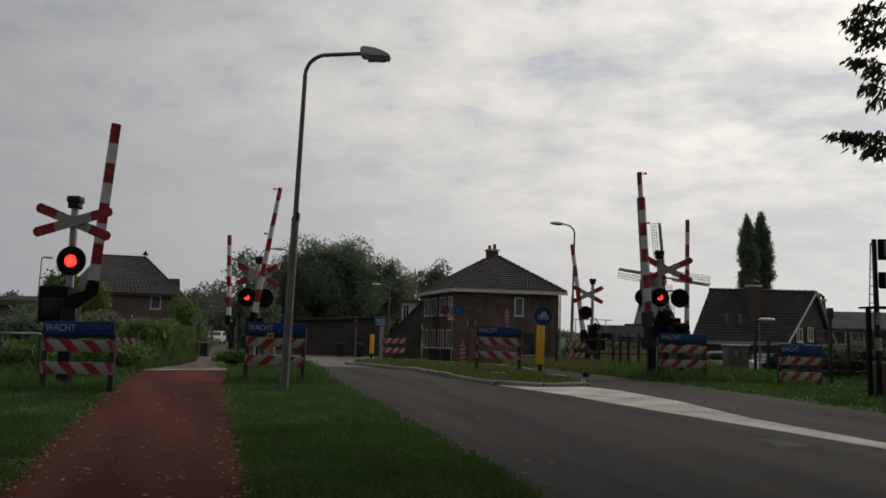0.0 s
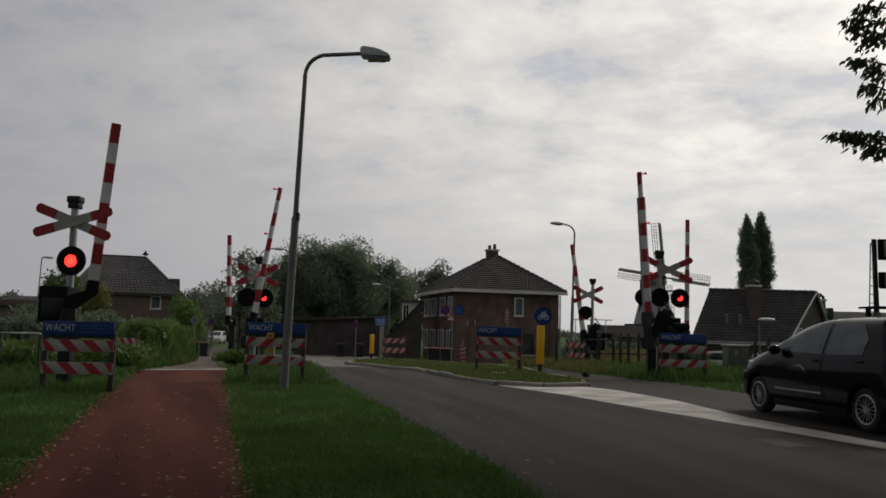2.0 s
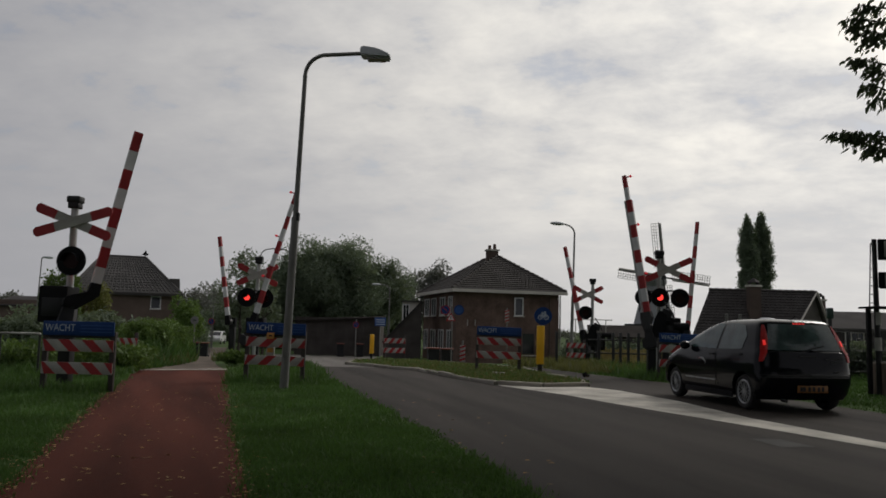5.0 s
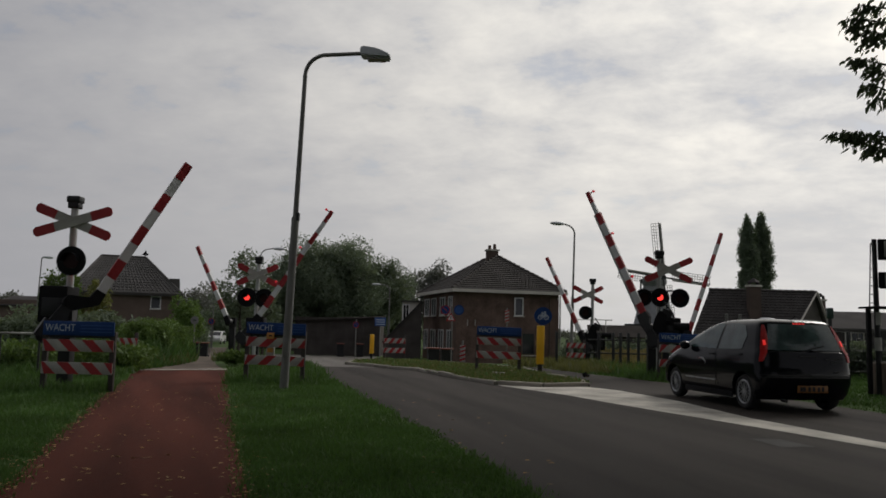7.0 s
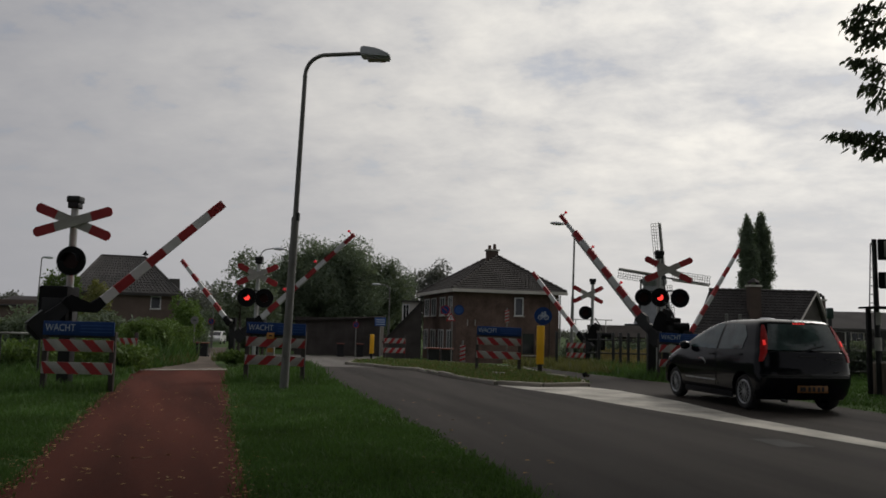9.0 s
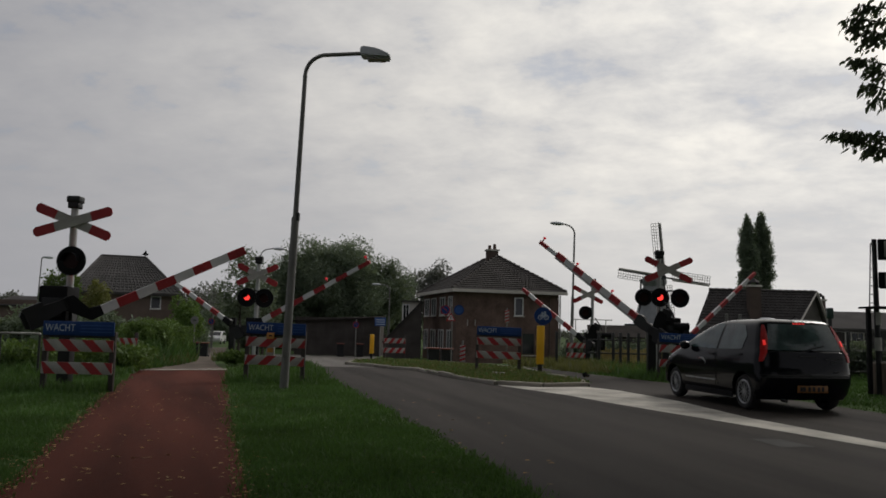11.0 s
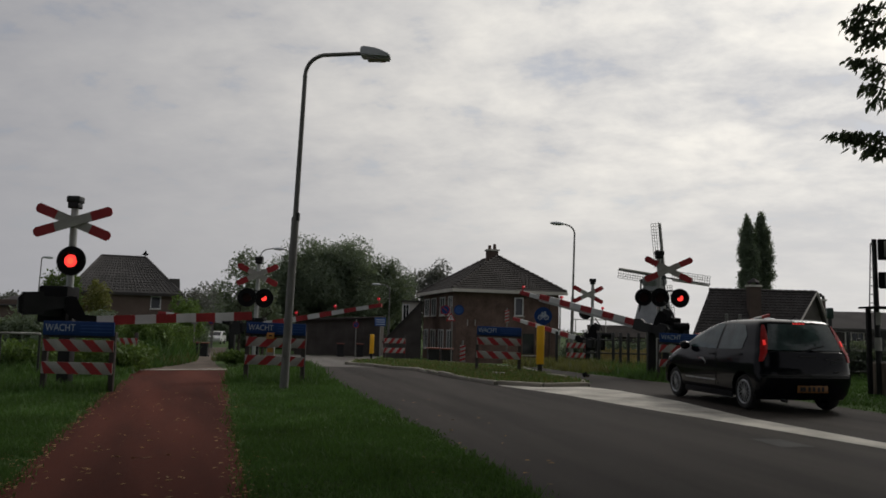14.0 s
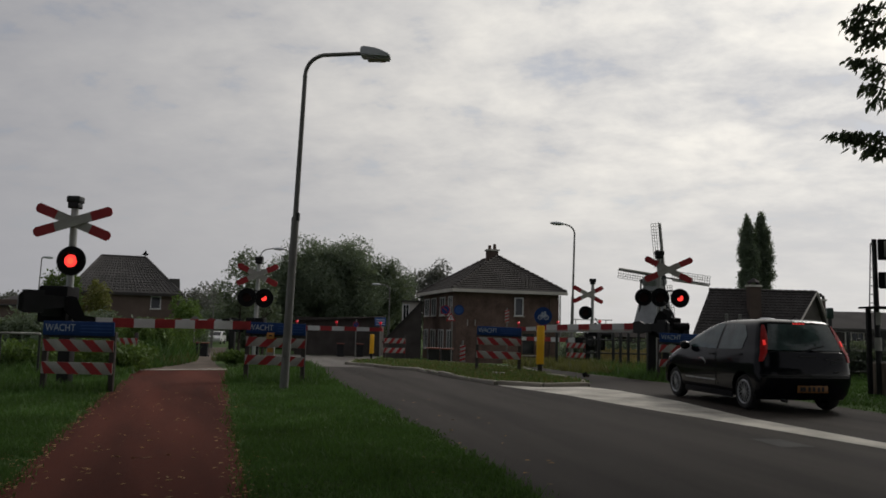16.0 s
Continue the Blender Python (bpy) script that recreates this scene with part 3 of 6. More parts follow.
def blades(name, label, areas, per_m2, h, material, seed, keep=lambda x, y: True, width=0.006):
    """Grass as many separate bent blades over areas (x0, x1, y0, y1), thinning with distance."""
    rng = np.random.default_rng(seed)
    P = []
    for x0, x1, y0, y1 in areas:
        n = int((x1 - x0) * (y1 - y0) * per_m2)
        p = np.stack([x0 + (x1 - x0) * rng.random(n), y0 + (y1 - y0) * rng.random(n)], 1)
        P.append(p)
    P = np.concatenate(P)
    ok = np.array([keep(x + ex, y) for (x, y), ex in zip(P, rng.normal(0, 0.07, len(P)))], bool)
    P = P[ok]
    n = len(P)
    ang = rng.random(n) * 2 * np.pi
    clump = np.sin(P[:, 0] * 3.1 + 1.3 * np.sin(P[:, 1] * 2.3)) * np.sin(P[:, 1] * 2.7 + 1.7 * np.sin(P[:, 0] * 1.9))
    hh = h * (0.45 + 0.9 * rng.random(n)) * (1 + 0.45 * clump)
    lean = rng.normal(0, 0.4, (n, 2)) * hh[:, None]
    w = width * (0.7 + 0.6 * rng.random(n)) * (1 + P[:, 1] / 14)
    z0 = np.array([land(y) for y in P[:, 1]])
    dx, dy = np.cos(ang) * w, np.sin(ang) * w
    v = np.stack([np.stack([P[:, 0] - dx, P[:, 1] - dy, z0], 1), np.stack([P[:, 0] + dx, P[:, 1] + dy, z0], 1),
                  np.stack([P[:, 0] + lean[:, 0], P[:, 1] + lean[:, 1], z0 + hh], 1)], 1).reshape(-1, 3)
    me = bpy.data.meshes.new(name)
    me.vertices.add(3 * n)
    me.vertices.foreach_set("co", v.ravel())
    me.loops.add(3 * n)
    me.loops.foreach_set("vertex_index", np.arange(3 * n))
    me.polygons.add(n)
    me.polygons.foreach_set("loop_start", np.arange(0, 3 * n, 3))
    me.update()
    me.materials.append(material)
    return tagged(new(name, me), label, "grass", kind="stuff")


def inside(poly):
    P = np.array(poly)

    def f(x, y):
        j, c = len(P) - 1, False
        for i in range(len(P)):
            if (P[i, 1] > y) != (P[j, 1] > y) and x < (P[j, 0] - P[i, 0]) * (y - P[i, 1]) / (P[j, 1] - P[i, 1]) + P[i, 0]:
                c = not c
            j = i
        return c
    return f


in_path = inside(PATH_L[:6] + PATH_R[:7][::-1])
in_far = inside(PATH_L[5:] + PATH_R[6:][::-1])
in_road = inside(ROAD_L + ROAD_R[::-1])
in_island = inside(ISLAND)
free = lambda x, y: not (in_path(x, y) or in_far(x, y) or in_road(x, y))
blades("verge_grass", "mown green grass of the roadside verge", [(-7, 1.2, 4.5, 10)], 2600, 0.045, BLADE, 70, free, 0.005)
blades("verge_grass", "mown green grass of the roadside verge", [(-10, 0.5, 10, 18)], 900, 0.055, BLADE, 71, free)
blades("verge_grass", "mown green grass beside the road", [(4, 22, 12, 30)], 240, 0.055, BLADE, 72, free, 0.008)
blades("tall_weeds", "tall rough weeds round the crossing boards", [(-9.3, -5.6, 13.0, 14.4), (-4.4, -2.2, 16.2, 17.4), (-13, -7.4, 15, 24), (-5.2, -2.6, 17, 25)], 340, 0.15, BLADE, 73, free, 0.008)
blades("rough_grass", "tall dry rough grass beside the railway fence", [(2.4, 9.2, 23.5, 31), (-12, -7, 22, 27)], 120, 0.24, DRY_GRASS, 74, free, 0.010)
blades("rough_grass", "long green grass beside the railway", [(5, 9.4, 20.5, 27), (-14, -7, 17, 26)], 150, 0.24, BLADE, 75, free, 0.010)

blades("tall_reeds", "tall light green reeds and grass among the path shrubs", [(-11.2, -8.0, 20.5, 27.5)], 90, 0.55, BLADE, 78, free, 0.012)


def island_grass():
    ob = blades("island_grass", "patchy yellow-green grass on the traffic island", [(-4, 4, 17, 30)], 300, 0.065, DRY_GRASS, 76, in_island, 0.009)
    ob.location.z = 0.06
    ob = blades("island_grass", "patchy green grass on the traffic island", [(-4, 4, 17, 30)], 190, 0.065, BLADE, 77, in_island, 0.009)
    ob.location.z = 0.06


island_grass()


def fallen_leaves():
    rng = np.random.default_rng(80)
    v, f = [], []

    def leaf(x, y, s):
        a = rng.random() * 6.28
        k = len(v)
        z = 0.012 + land(y)
        for dx, dy, dz in ((-1, 0, 0.0), (-0.2, -0.45, 0.25), (1.1, 0, 0.05), (-0.1, 0.45, 0.3)):
            v.append((x + s * (dx * math.cos(a) - dy * math.sin(a)), y + s * (dx * math.sin(a) + dy * math.cos(a)), z + s * dz * rng.random()))
        f.append((k, k + 1, k + 2, k + 3))
    L, R = np.array(PATH_L[:6]), np.array(PATH_R[:7])
    for i in range(900):
        y = 4.5 + 11 * rng.random() ** 1.7
        side = rng.random()
        xl, xr = np.interp(y, L[:, 1], L[:, 0]), np.interp(y, R[:, 1], R[:, 0])
        x = xl + rng.normal(0.0, 0.11) if side < 0.48 else xr + rng.normal(0, 0.10) if side < 0.80 else xl + (xr - xl) * rng.random()
        leaf(x, y, 0.014 + 0.022 * rng.random())
    for i in range(25):
        leaf(-1 + 2.5 * rng.random(), 6 + 8 * rng.random(), 0.03)
    tagged(raw("fallen_leaves", v, f, LEAF_FALLEN), "yellow and brown fallen leaves on the path", "leaves", kind="stuff")


fallen_leaves()


def kerbs():
    """Concrete kerb stones round the traffic island."""
    pts = [Vector((*p, 0)) for p in ISLAND[:8]] + [Vector((*p, 0)) for p in ISLAND[8:]] + [Vector((*ISLAND[0], 0))]
    holder = thing("island_kerb", "pale concrete kerb stones edging the traffic island", "kerb", kind="structure")
    bm = box((0.97, 0.14, 0.115), bevel=0.02)
    me = bpy.data.meshes.new("kerb_stone")
    bm.to_mesh(me)
    bm.free()
    me.materials.append(KERB)
    for a, b in zip(pts, pts[1:]):
        n = max(1, round((b - a).length))
        for i in range(n):
            c = a.lerp(b, (i + 0.5) / n)
            o = new("kerb_stone", me)
            o.parent = holder
            o.matrix_basis = pose(c.x + random.uniform(-0.02, 0.02), c.y, land(c.y) - random.uniform(0.0, 0.035), random.uniform(-3, 3), random.uniform(-1, 1), math.degrees(math.atan2(b.y - a.y, b.x - a.x))) @ Matrix.Diagonal(((b - a).length / n, 1, 1, 1))


kerbs()


# ---- street furniture ----
def street_lamp(x, y, z, top, arm, label, lean=0.0, r=0.075, turn=0.0, head="flat"):
    th = thing("street_lamp", label, "street lamp", pose(x, y, z, 0, lean, turn))
    k = top
    part("pole", tube([(0, 0, -0.05), (0, 0, 0.5), (0, 0, k * 0.5), (0, 0, k * 0.502), (0, 0, k - 0.03 - min(0.42, abs(arm) * 0.8))], [r * 1.1, r * 1.08, r * 0.98, r * 0.7, r * 0.55], 14), GALV, th)
    cr = min(0.42, abs(arm) * 0.8)
    c = [(cr * (1 - math.cos(a)), 0, k - 0.03 - cr + cr * math.sin(a)) for a in [i * math.pi / 2 / 8 for i in range(9)]]
    sgn = 1 if arm > 0 else -1
    part("arm", tube([(sgn * p[0], 0, p[2]) for p in c] + [(arm, 0, k + 0.03)], r * 0.52, 12), GALV, th)
    if head == "flat":
        hd = prism([(0, -0.06), (0.30, -0.09), (0.50, -0.11), (0.58, -0.09), (0.55, -0.02), (0.30, 0.09), (0.02, 0.13), (-0.02, 0.10)], -0.15, 0.15, axis="y")
        bmesh.ops.bevel(hd, geom=hd.edges[:], offset=0.025, segments=2, affect="EDGES")
        h = part("lamp_head", hd, LAMP_HEAD, th, "grey metal lamp head")
        h.matrix_basis = pose(arm, 0, k + 0.02, 0, -2)
        part("lens", box((0.34, 0.22, 0.02), (0.30, 0, -0.125)), DIRTY_WHITE, h, "pale lamp lens")
        part("clamp", box((0.05, 0.14, 0.16), (0.05, 0, k * 0.49), bevel=0.01), DARK_STEEL, th)
    else:
        bm = bmesh.new()
        bmesh.ops.create_uvsphere(bm, u_segments=16, v_segments=10, radius=1, matrix=Matrix.Translation((arm + sgn * 0.28, 0, k)) @ Matrix.Diagonal((0.36, 0.15, 0.085, 1)))
        part("lamp_head", bm, LAMP_HEAD, th, "rounded grey lamp head")
    part("door_plate", box((0.09, 0.02, 0.35), (0, -r * 1.05, 0.6), bevel=0.004), GALV, th)
    return th


street_lamp(-2.910035888933383, 15.103471597166164, 0, 6.489999999999999, 1.06, "tall grey galvanised street lamp standing in the grass verge", 1.5)
street_lamp(5.82, 36, -0.55, 6.593, -0.55, "grey curved street lamp beside the brick house", 1.3, 0.07, 12, "round")
street_lamp(-3.921, 60, LOW, 5.504, -0.75, "distant grey street lamp beside the road", 0, 0.07, 0, "round")
street_lamp(-25.303, 50, LOW, 6.188000000000001, 0.12, "distant slim street lamp near low sheds", 1.5, 0.06, 0, "round")
street_lamp(-21.334, 75, LOW, 5.068, 0.75, "distant grey street lamp along the path", 0, 0.07, 0, "round")
street_lamp(-10.281, 45, LOW, 6.574999999999999, 0.75, "grey curved street lamp behind the crossing signal", 0, 0.06, 0, "round")
street_lamp(13.085, 33, -0.31, 2.1919999999999997, 0.02, "low garden lamp post with flat pale head", 0, 0.035, 0, "round")


def writing(text, size, material, parent, at, width=None):
    cu = bpy.data.curves.new("writing", "FONT")
    cu.body, cu.size, cu.align_x, cu.align_y, cu.extrude = text, size, "LEFT", "CENTER", 0.001
    tmp = new("writing", cu)
    me = bpy.data.meshes.new_from_object(tmp.evaluated_get(bpy.context.evaluated_depsgraph_get()))
    bpy.data.objects.remove(tmp)
    if width:
        xs = [v.co.x for v in me.vertices]
        me.transform(Matrix.Diagonal((width / (max(xs) - min(xs)), 1, 1, 1)))
    me.materials.clear()
    me.materials.append(material)
    ob = new("writing", me)
    ob.parent = parent
    ob.matrix_basis = pose(*at, 90, 0, 0)
    return ob


def crossing_board(m, slant, label, w=1.25, blue=True, dz=0.0):
    """A red and white barricade on two posts, with a blue warning board on top; faces -y."""
    th = thing("crossing_board", label, "barricade", m, group="warning barricades at the crossing")
    for sx in (-1, 1):
        part("post", box((0.09, 0.07, 1.27 + dz), (sx * (w / 2 - 0.03), 0.05, -0.30), bevel=0.006), TIMBER_BLACK, th)
    for z in (0.25 + dz, 0.63 + dz):
        pl = part("plank", box((w, 0.025, 0.20), (0, 0, z), bevel=0.004), DIRTY_WHITE, th, "red and white striped plank")
        n = 3
        pitch = w / n
        sw, lean = min(0.19, pitch * 0.5), min(0.20, pitch * 0.5)
        for i in range(n + 1):
            x0 = -w / 2 + (i - 0.35) * pitch
            lo, hi = (x0 + lean, x0) if slant > 0 else (x0, x0 + lean)
            q = [(min(w / 2, max(-w / 2, a)), b) for a, b in ((lo, z + 0.001), (lo + sw, z + 0.001), (hi + sw, z + 0.199), (hi, z + 0.199))]
            if q[1][0] - q[0][0] < 0.02 and q[2][0] - q[3][0] < 0.02:
                continue
            part("stripe", prism(q, -0.0155, -0.010, axis="y"), RED, pl, smooth=False)
    if blue:
        bd = part("warning_board", box((w, 0.03, 0.24), (0, -0.01, 0.90 + dz), bevel=0.006), BLUE, th, "blue warning board")
        writing("WACHT", 0.17, LETTER, bd, (-w / 2 + 0.04, -0.027, 1.025 + dz), w * 0.42)
        for j in range(3):
            part("writing_bar", box((w * 0.45, 0.004, 0.018), (w * 0.25, -0.026, 0.955 + dz + 0.055 * j)), BLUE_PALE, bd)
        part("rail", box((w, 0.04, 0.04), (0, 0.05, 0.86 + dz)), DARK_STEEL, th)
    return th


crossing_board(pose(-6.164, 13.7, 0.04, 0, 0.0, 0), 1, "red and white barricade with blue warning board beside the cycle path", 1.21)
crossing_board(pose(-3.505, 17.0, 0.10, 0, 1.2, 0), -1, "red and white barricade with blue board between path and road", 1.25)
crossing_board(pose(1.615, 22.6, 0.15, 0, 1.2, 0), 1, "red and white barricade with blue board on the traffic island", 1.25)
crossing_board(pose(6.399, 21.3, 0.08, 0, 1, 8), -1, "red and white barricade with blue board beside the barrier", 1.32)
crossing_board(pose(9.214, 20.6, -0.14, 0, 0, 10), -1, "red and white barricade with blue board beside the railway signal", 1.2)
crossing_board(pose(-1.842, 32, -0.05, 0, 0, 0), -1, "weathered barricade seen beyond the railway", 0.86, False)
crossing_board(pose(5.372, 32, -0.07, 0, 0, 0), -1, "weathered barricade beyond the railway near the fence", 0.75, False)
crossing_board(pose(-7.984, 20.4, -0.05, 0, 0, 15), 1, "small barricade half hidden among path shrubs", 0.55, False)

PLATE = thing("orange_notice", "small orange notice plate fixed to the barricade", "notice", pose(-3.593, 16.95, 0.904, 0, 1.2))
part("plate", box((0.16, 0.012, 0.13), bevel=0.004), ORANGE, PLATE)
part("symbol", box((0.07, 0.004, 0.03), (0, -0.008, 0.05)), BLACK, PLATE)
NOTICE_BOX = thing("notice_box", "pale orange box hung between the barricade planks", "box", pose(-3.60, 17.03, 0.52, 0, 1.2))
part("case", box((0.17, 0.05, 0.22), bevel=0.006), DIRTY_WHITE, NOTICE_BOX)
part("label", box((0.12, 0.006, 0.09), (0, -0.028, 0.10)), ORANGE, NOTICE_BOX)
part("hanger", box((0.03, 0.03, 0.30), (0, 0.02, 0.15)), DARK_STEEL, NOTICE_BOX)

LAMPS = []


def flashing_lamp(parent, x, z, r, phase, depth=0.0, glow=0.108):
    """A round black background disc with a hooded red lamp; its glowing element is a part that moves."""
    d = part("lamp_disc", disc(r, 0.02, (x, -0.10 + depth, z), 36), BLACK_MATT, parent, "round black lamp disc")
    rim = tube([(x + r * math.cos(a), -0.12 + depth, z + r * math.sin(a)) for a in [k * 2 * math.pi / 30 for k in range(31)]], 0.008, 6)
    part("rim", rim, DARK_STEEL, d)
    part("lens", disc(0.135, 0.02, (x, -0.118 + depth, z), 28), LENS_DARK, d, "dark red lamp lens")
    hood = bmesh.new()
    ang = [math.pi * (k / 12) for k in range(13)]
    a = [hood.verts.new((x + 0.15 * math.cos(t), -0.12 + depth, z + 0.15 * math.sin(t))) for t in ang]
    b = [hood.verts.new((x + 0.145 * math.cos(t), -0.24 + depth, z + 0.145 * math.sin(t))) for t in ang]
    for i in range(12):
        hood.faces.new((a[i], a[i + 1], b[i + 1], b[i]))
    bmesh.ops.solidify(hood, geom=hood.faces[:], thickness=0.006)
    part("hood", hood, BLACK_MATT, d)
    if phase is not None:
        if phase == 2:
            el = part("glowing_element", disc(glow, 0.008, (0, 0, 0), 26), LAMP_LIT, d, "lit red lamp element")
            part("filament_glow", disc(glow * 0.5, 0.004, (0, -0.008, 0), 20), LAMP_CORE, el)
        else:
            # seen from the side, only the lower part of the element shows lit
            arc = [(glow * 1.0 * math.cos(radians(q)), glow * 1.0 * math.sin(radians(q))) for q in range(-165, 61, 15)]
            inner = [(glow * 0.25 * math.cos(radians(q)) - 0.012, glow * 0.25 * math.sin(radians(q)) + 0.012) for q in range(60, -166, -45)]
            el = part("glowing_element", prism(arc + inner, -0.004, 0.004, axis="y"), LAMP_LIT, d, "lit red lamp element", smooth=False)
        LAMPS.append((el, (x, -0.142 + depth, z), phase))
    return d


def crossing_signal(m, top, cross_z, cross_len, tilt, lamps, label, cross_y=-0.10, cross_x=0.0, pole_r=0.065, red=RED, yaw=0.0, glow=0.085, cant=0.0, forward=0.0):
    th = thing("crossing_signal", label, "crossing signal", m, group="railway crossing signals")
    part("pole", tube([(0, 0, -0.05), (0, 0, 0.2), (0, 0, top - 0.15)], [pole_r * 1.25, pole_r, pole_r], 14), POST_GREY, th)
    bell = box((0.20, 0.20, 0.12), (0, 0, top - 0.20), bevel=0.02)
    box((0.25, 0.24, 0.13), (0, 0, top - 0.10), bevel=0.03, bm=bell)
    part("bell_box", bell, BLACK, th, "black bell housing")
    for s, yy in ((1, cross_y), (-1, cross_y - 0.02)):
        h, q = cross_len / 2, 0.045
        pl = part("cross_plank", prism([(-h, -0.04), (-h + q, -0.085), (h - q, -0.085), (h, -0.04), (h, 0.04), (h - q, 0.085), (-h + q, 0.085), (-h, 0.04)], -0.009, 0.009, axis="y"), DIRTY_WHITE, th, "white cross plank with red ends", smooth=False)
        pl.matrix_basis = pose(cross_x, yy, cross_z, 0, s * tilt + cant, yaw)
        for e in (-1, 1):
            part("red_end", prism([(e * cross_len * 0.235, -0.087), (e * (h - q), -0.087), (e * (h + 0.002), -0.041), (e * (h + 0.002), 0.041), (e * (h - q), 0.087), (e * cross_len * 0.235, 0.087)], -0.013, 0.011, axis="y"), red, pl, smooth=False)
    part("bracket", box((0.12, abs(cross_y), 0.12), (0, cross_y / 2, cross_z - 0.06)), POST_GREY, th)
    for x, z, r, ph in lamps:
        flashing_lamp(th, x, z, r, ph, forward, glow)
        part("lamp_bracket", box((0.07, 0.1 - forward, 0.07), (x, (forward - 0.1) / 2, z)), BLACK, th)
        if abs(x) > 0.15:
            part("lamp_arm", rod((0, -0.05, z + r * 0.75), (x, -0.05, z + r * 0.75), 0.02), BLACK, th)
    return th


def barrier(m, pivot_z, length, yaw, thick, segs, label, box_size=(0.42, 0.5, 0.62), drop=0.08, taper=0.75, weight=0.75, lights=(), reach=0.30, flip=1, mirror=False, shift=0.0, inner=0.0):
    """A black drive post with a striped boom that turns on it; the boom points along its own x."""
    th = thing("level_crossing_barrier", label, "barrier", m, group="level crossing barriers")
    part("drive_post", box((0.22, 0.22, pivot_z), (0, 0.1, -0.05), bevel=0.02), BLACK, th)
    hs = box(box_size, (shift, 0.1, pivot_z - box_size[2] * 0.55), bevel=0.03)
    part("drive_housing", hs, BLACK_MATT, th, "black drive housing")
    part("lid", box((box_size[0] * 0.7, 0.03, box_size[2] * 0.5), (shift, 0.1 - box_size[1] / 2 - 0.01, pivot_z - 0.25), bevel=0.01), BLACK, th)
    def piece(name, bm, *rest):
        if mirror:
            bmesh.ops.transform(bm, matrix=Matrix.Diagonal((1, -1, 1, 1)), verts=bm.verts)
            bmesh.ops.reverse_faces(bm, faces=bm.faces)
        return part(name, bm, *rest)
    arm = piece("boom_arm", disc(0.12, 0.16, (0, -0.12, 0), 20), BLACK, th, "red and white striped boom")
    # elbow, then the striped boom
    piece("elbow", prism([(-0.10, 0.10), (0.10, 0.10), (reach * 0.7, -drop + thick * 0.65), (reach + 0.08, -drop + thick * 0.52), (reach + 0.08, -drop - thick * 0.52), (reach * 0.6, -drop - thick * 0.6), (-0.10, -0.12)], -0.30, -0.16, axis="y"), DARK_STEEL if inner else BLACK_MATT, arm)
    if weight:
        w = prism([(-0.05, 0.09), (-weight, 0.16), (-weight - 0.05, 0.10), (-weight - 0.05, -0.14), (-weight, -0.18), (-0.05, -0.09)], -0.30, -0.17, axis="y")
        prism([(-weight * 0.55, 0.20), (-weight * 0.98, 0.20), (-weight * 0.98, -0.20), (-weight * 0.55, -0.20)], -0.34, -0.15, w, "y")
        piece("counterweight", w, BLACK, arm, "black counterweight")
    step = (length - reach) / segs
    for i in range(segs):
        a, b = reach + i * step, reach + (i + 1) * step
        ta, tb = (thick * (1 - (1 - taper) * k / segs) for k in (i, i + 1))
        lo = 0.5
        if inner:
            # a deep inner beam, grey below and striped above, carries a slim outer tube
            ta = tb = thick * (0.88 - 0.10 * i / segs) if (i + 1) / segs < inner else thick * 0.42
            if (i + 1) / segs < inner:
                lo = 0.2
                piece("beam_web", prism([(a, -drop - ta / 2), (b, -drop - ta / 2), (b, -drop - ta * 0.2), (a, -drop - ta * 0.2)], -0.26, -0.20, axis="y"), POST_GREY, arm)
        q = prism([(a, -drop - ta * lo), (b, -drop - tb * lo), (b, -drop + tb / 2), (a, -drop + ta / 2)], -0.27, -0.19, axis="y")
        piece("boom_stripe", q, RED if (segs - 1 - i) % 2 == 0 else WHITE, arm)
        if thick > 0.12 and (segs - 1 - i) % 2 == 0:
            for zz in (-0.3, 0.0, 0.3):
                piece("boom_rib", box((step * 0.98, 0.008, 0.008), ((a + b) / 2, -0.272, -drop + zz * ta)), RED, arm)
    for f in lights:
        x = length * f
        lt = piece("boom_light", rod((x, -0.23, -drop), (x, -0.23, -drop + flip * 0.17), 0.018), RED, arm)
        piece("light_lens", disc(0.036, 0.06, (x, -0.20, -drop + flip * 0.19), 16), LAMP_SMALL, lt, "small lit red lamp")
    return th, arm, yaw


ARMS = []


def drive_fittings(x, y, z):
    """Bracket, motor cover, cable box and hinge cheeks on the drive of the road barrier."""
    th = thing("barrier_motor", "black barrier motor with brackets and cable box", "motor", pose(x, y, z))
    part("post", box((0.16, 0.16, 1.0), (0.36, 0.1, -0.05), bevel=0.01), BLACK, th)
    part("motor_cover", rod((0.50, -0.18, 1.42), (0.92, -0.18, 1.42), 0.10, n=18), BLACK_MATT, th)
    part("cable_box", box((0.18, 0.22, 0.20), (0.86, -0.05, 1.20), bevel=0.015), BLACK, th)
    part("top_bracket", box((0.30, 0.08, 0.26), (0.30, -0.02, 1.62), (0, 24, 0), bevel=0.02), BLACK, th)
    part("cheek", prism([(-0.10, 1.18), (0.30, 1.00), (0.34, 1.72), (0.14, 1.86), (0.02, 1.62)], -0.10, -0.06, axis="y"), BLACK_MATT, th)
    part("conduit", tube([(0.55, -0.1, 1.6), (0.50, -0.12, 1.78), (0.36, -0.1, 1.95), (0.28, -0.06, 2.1)], 0.022, 8), BLACK, th)
    part("bolt_plate", box((0.14, 0.02, 0.14), (0.45, -0.16, 1.30)), DARK_STEEL, th)




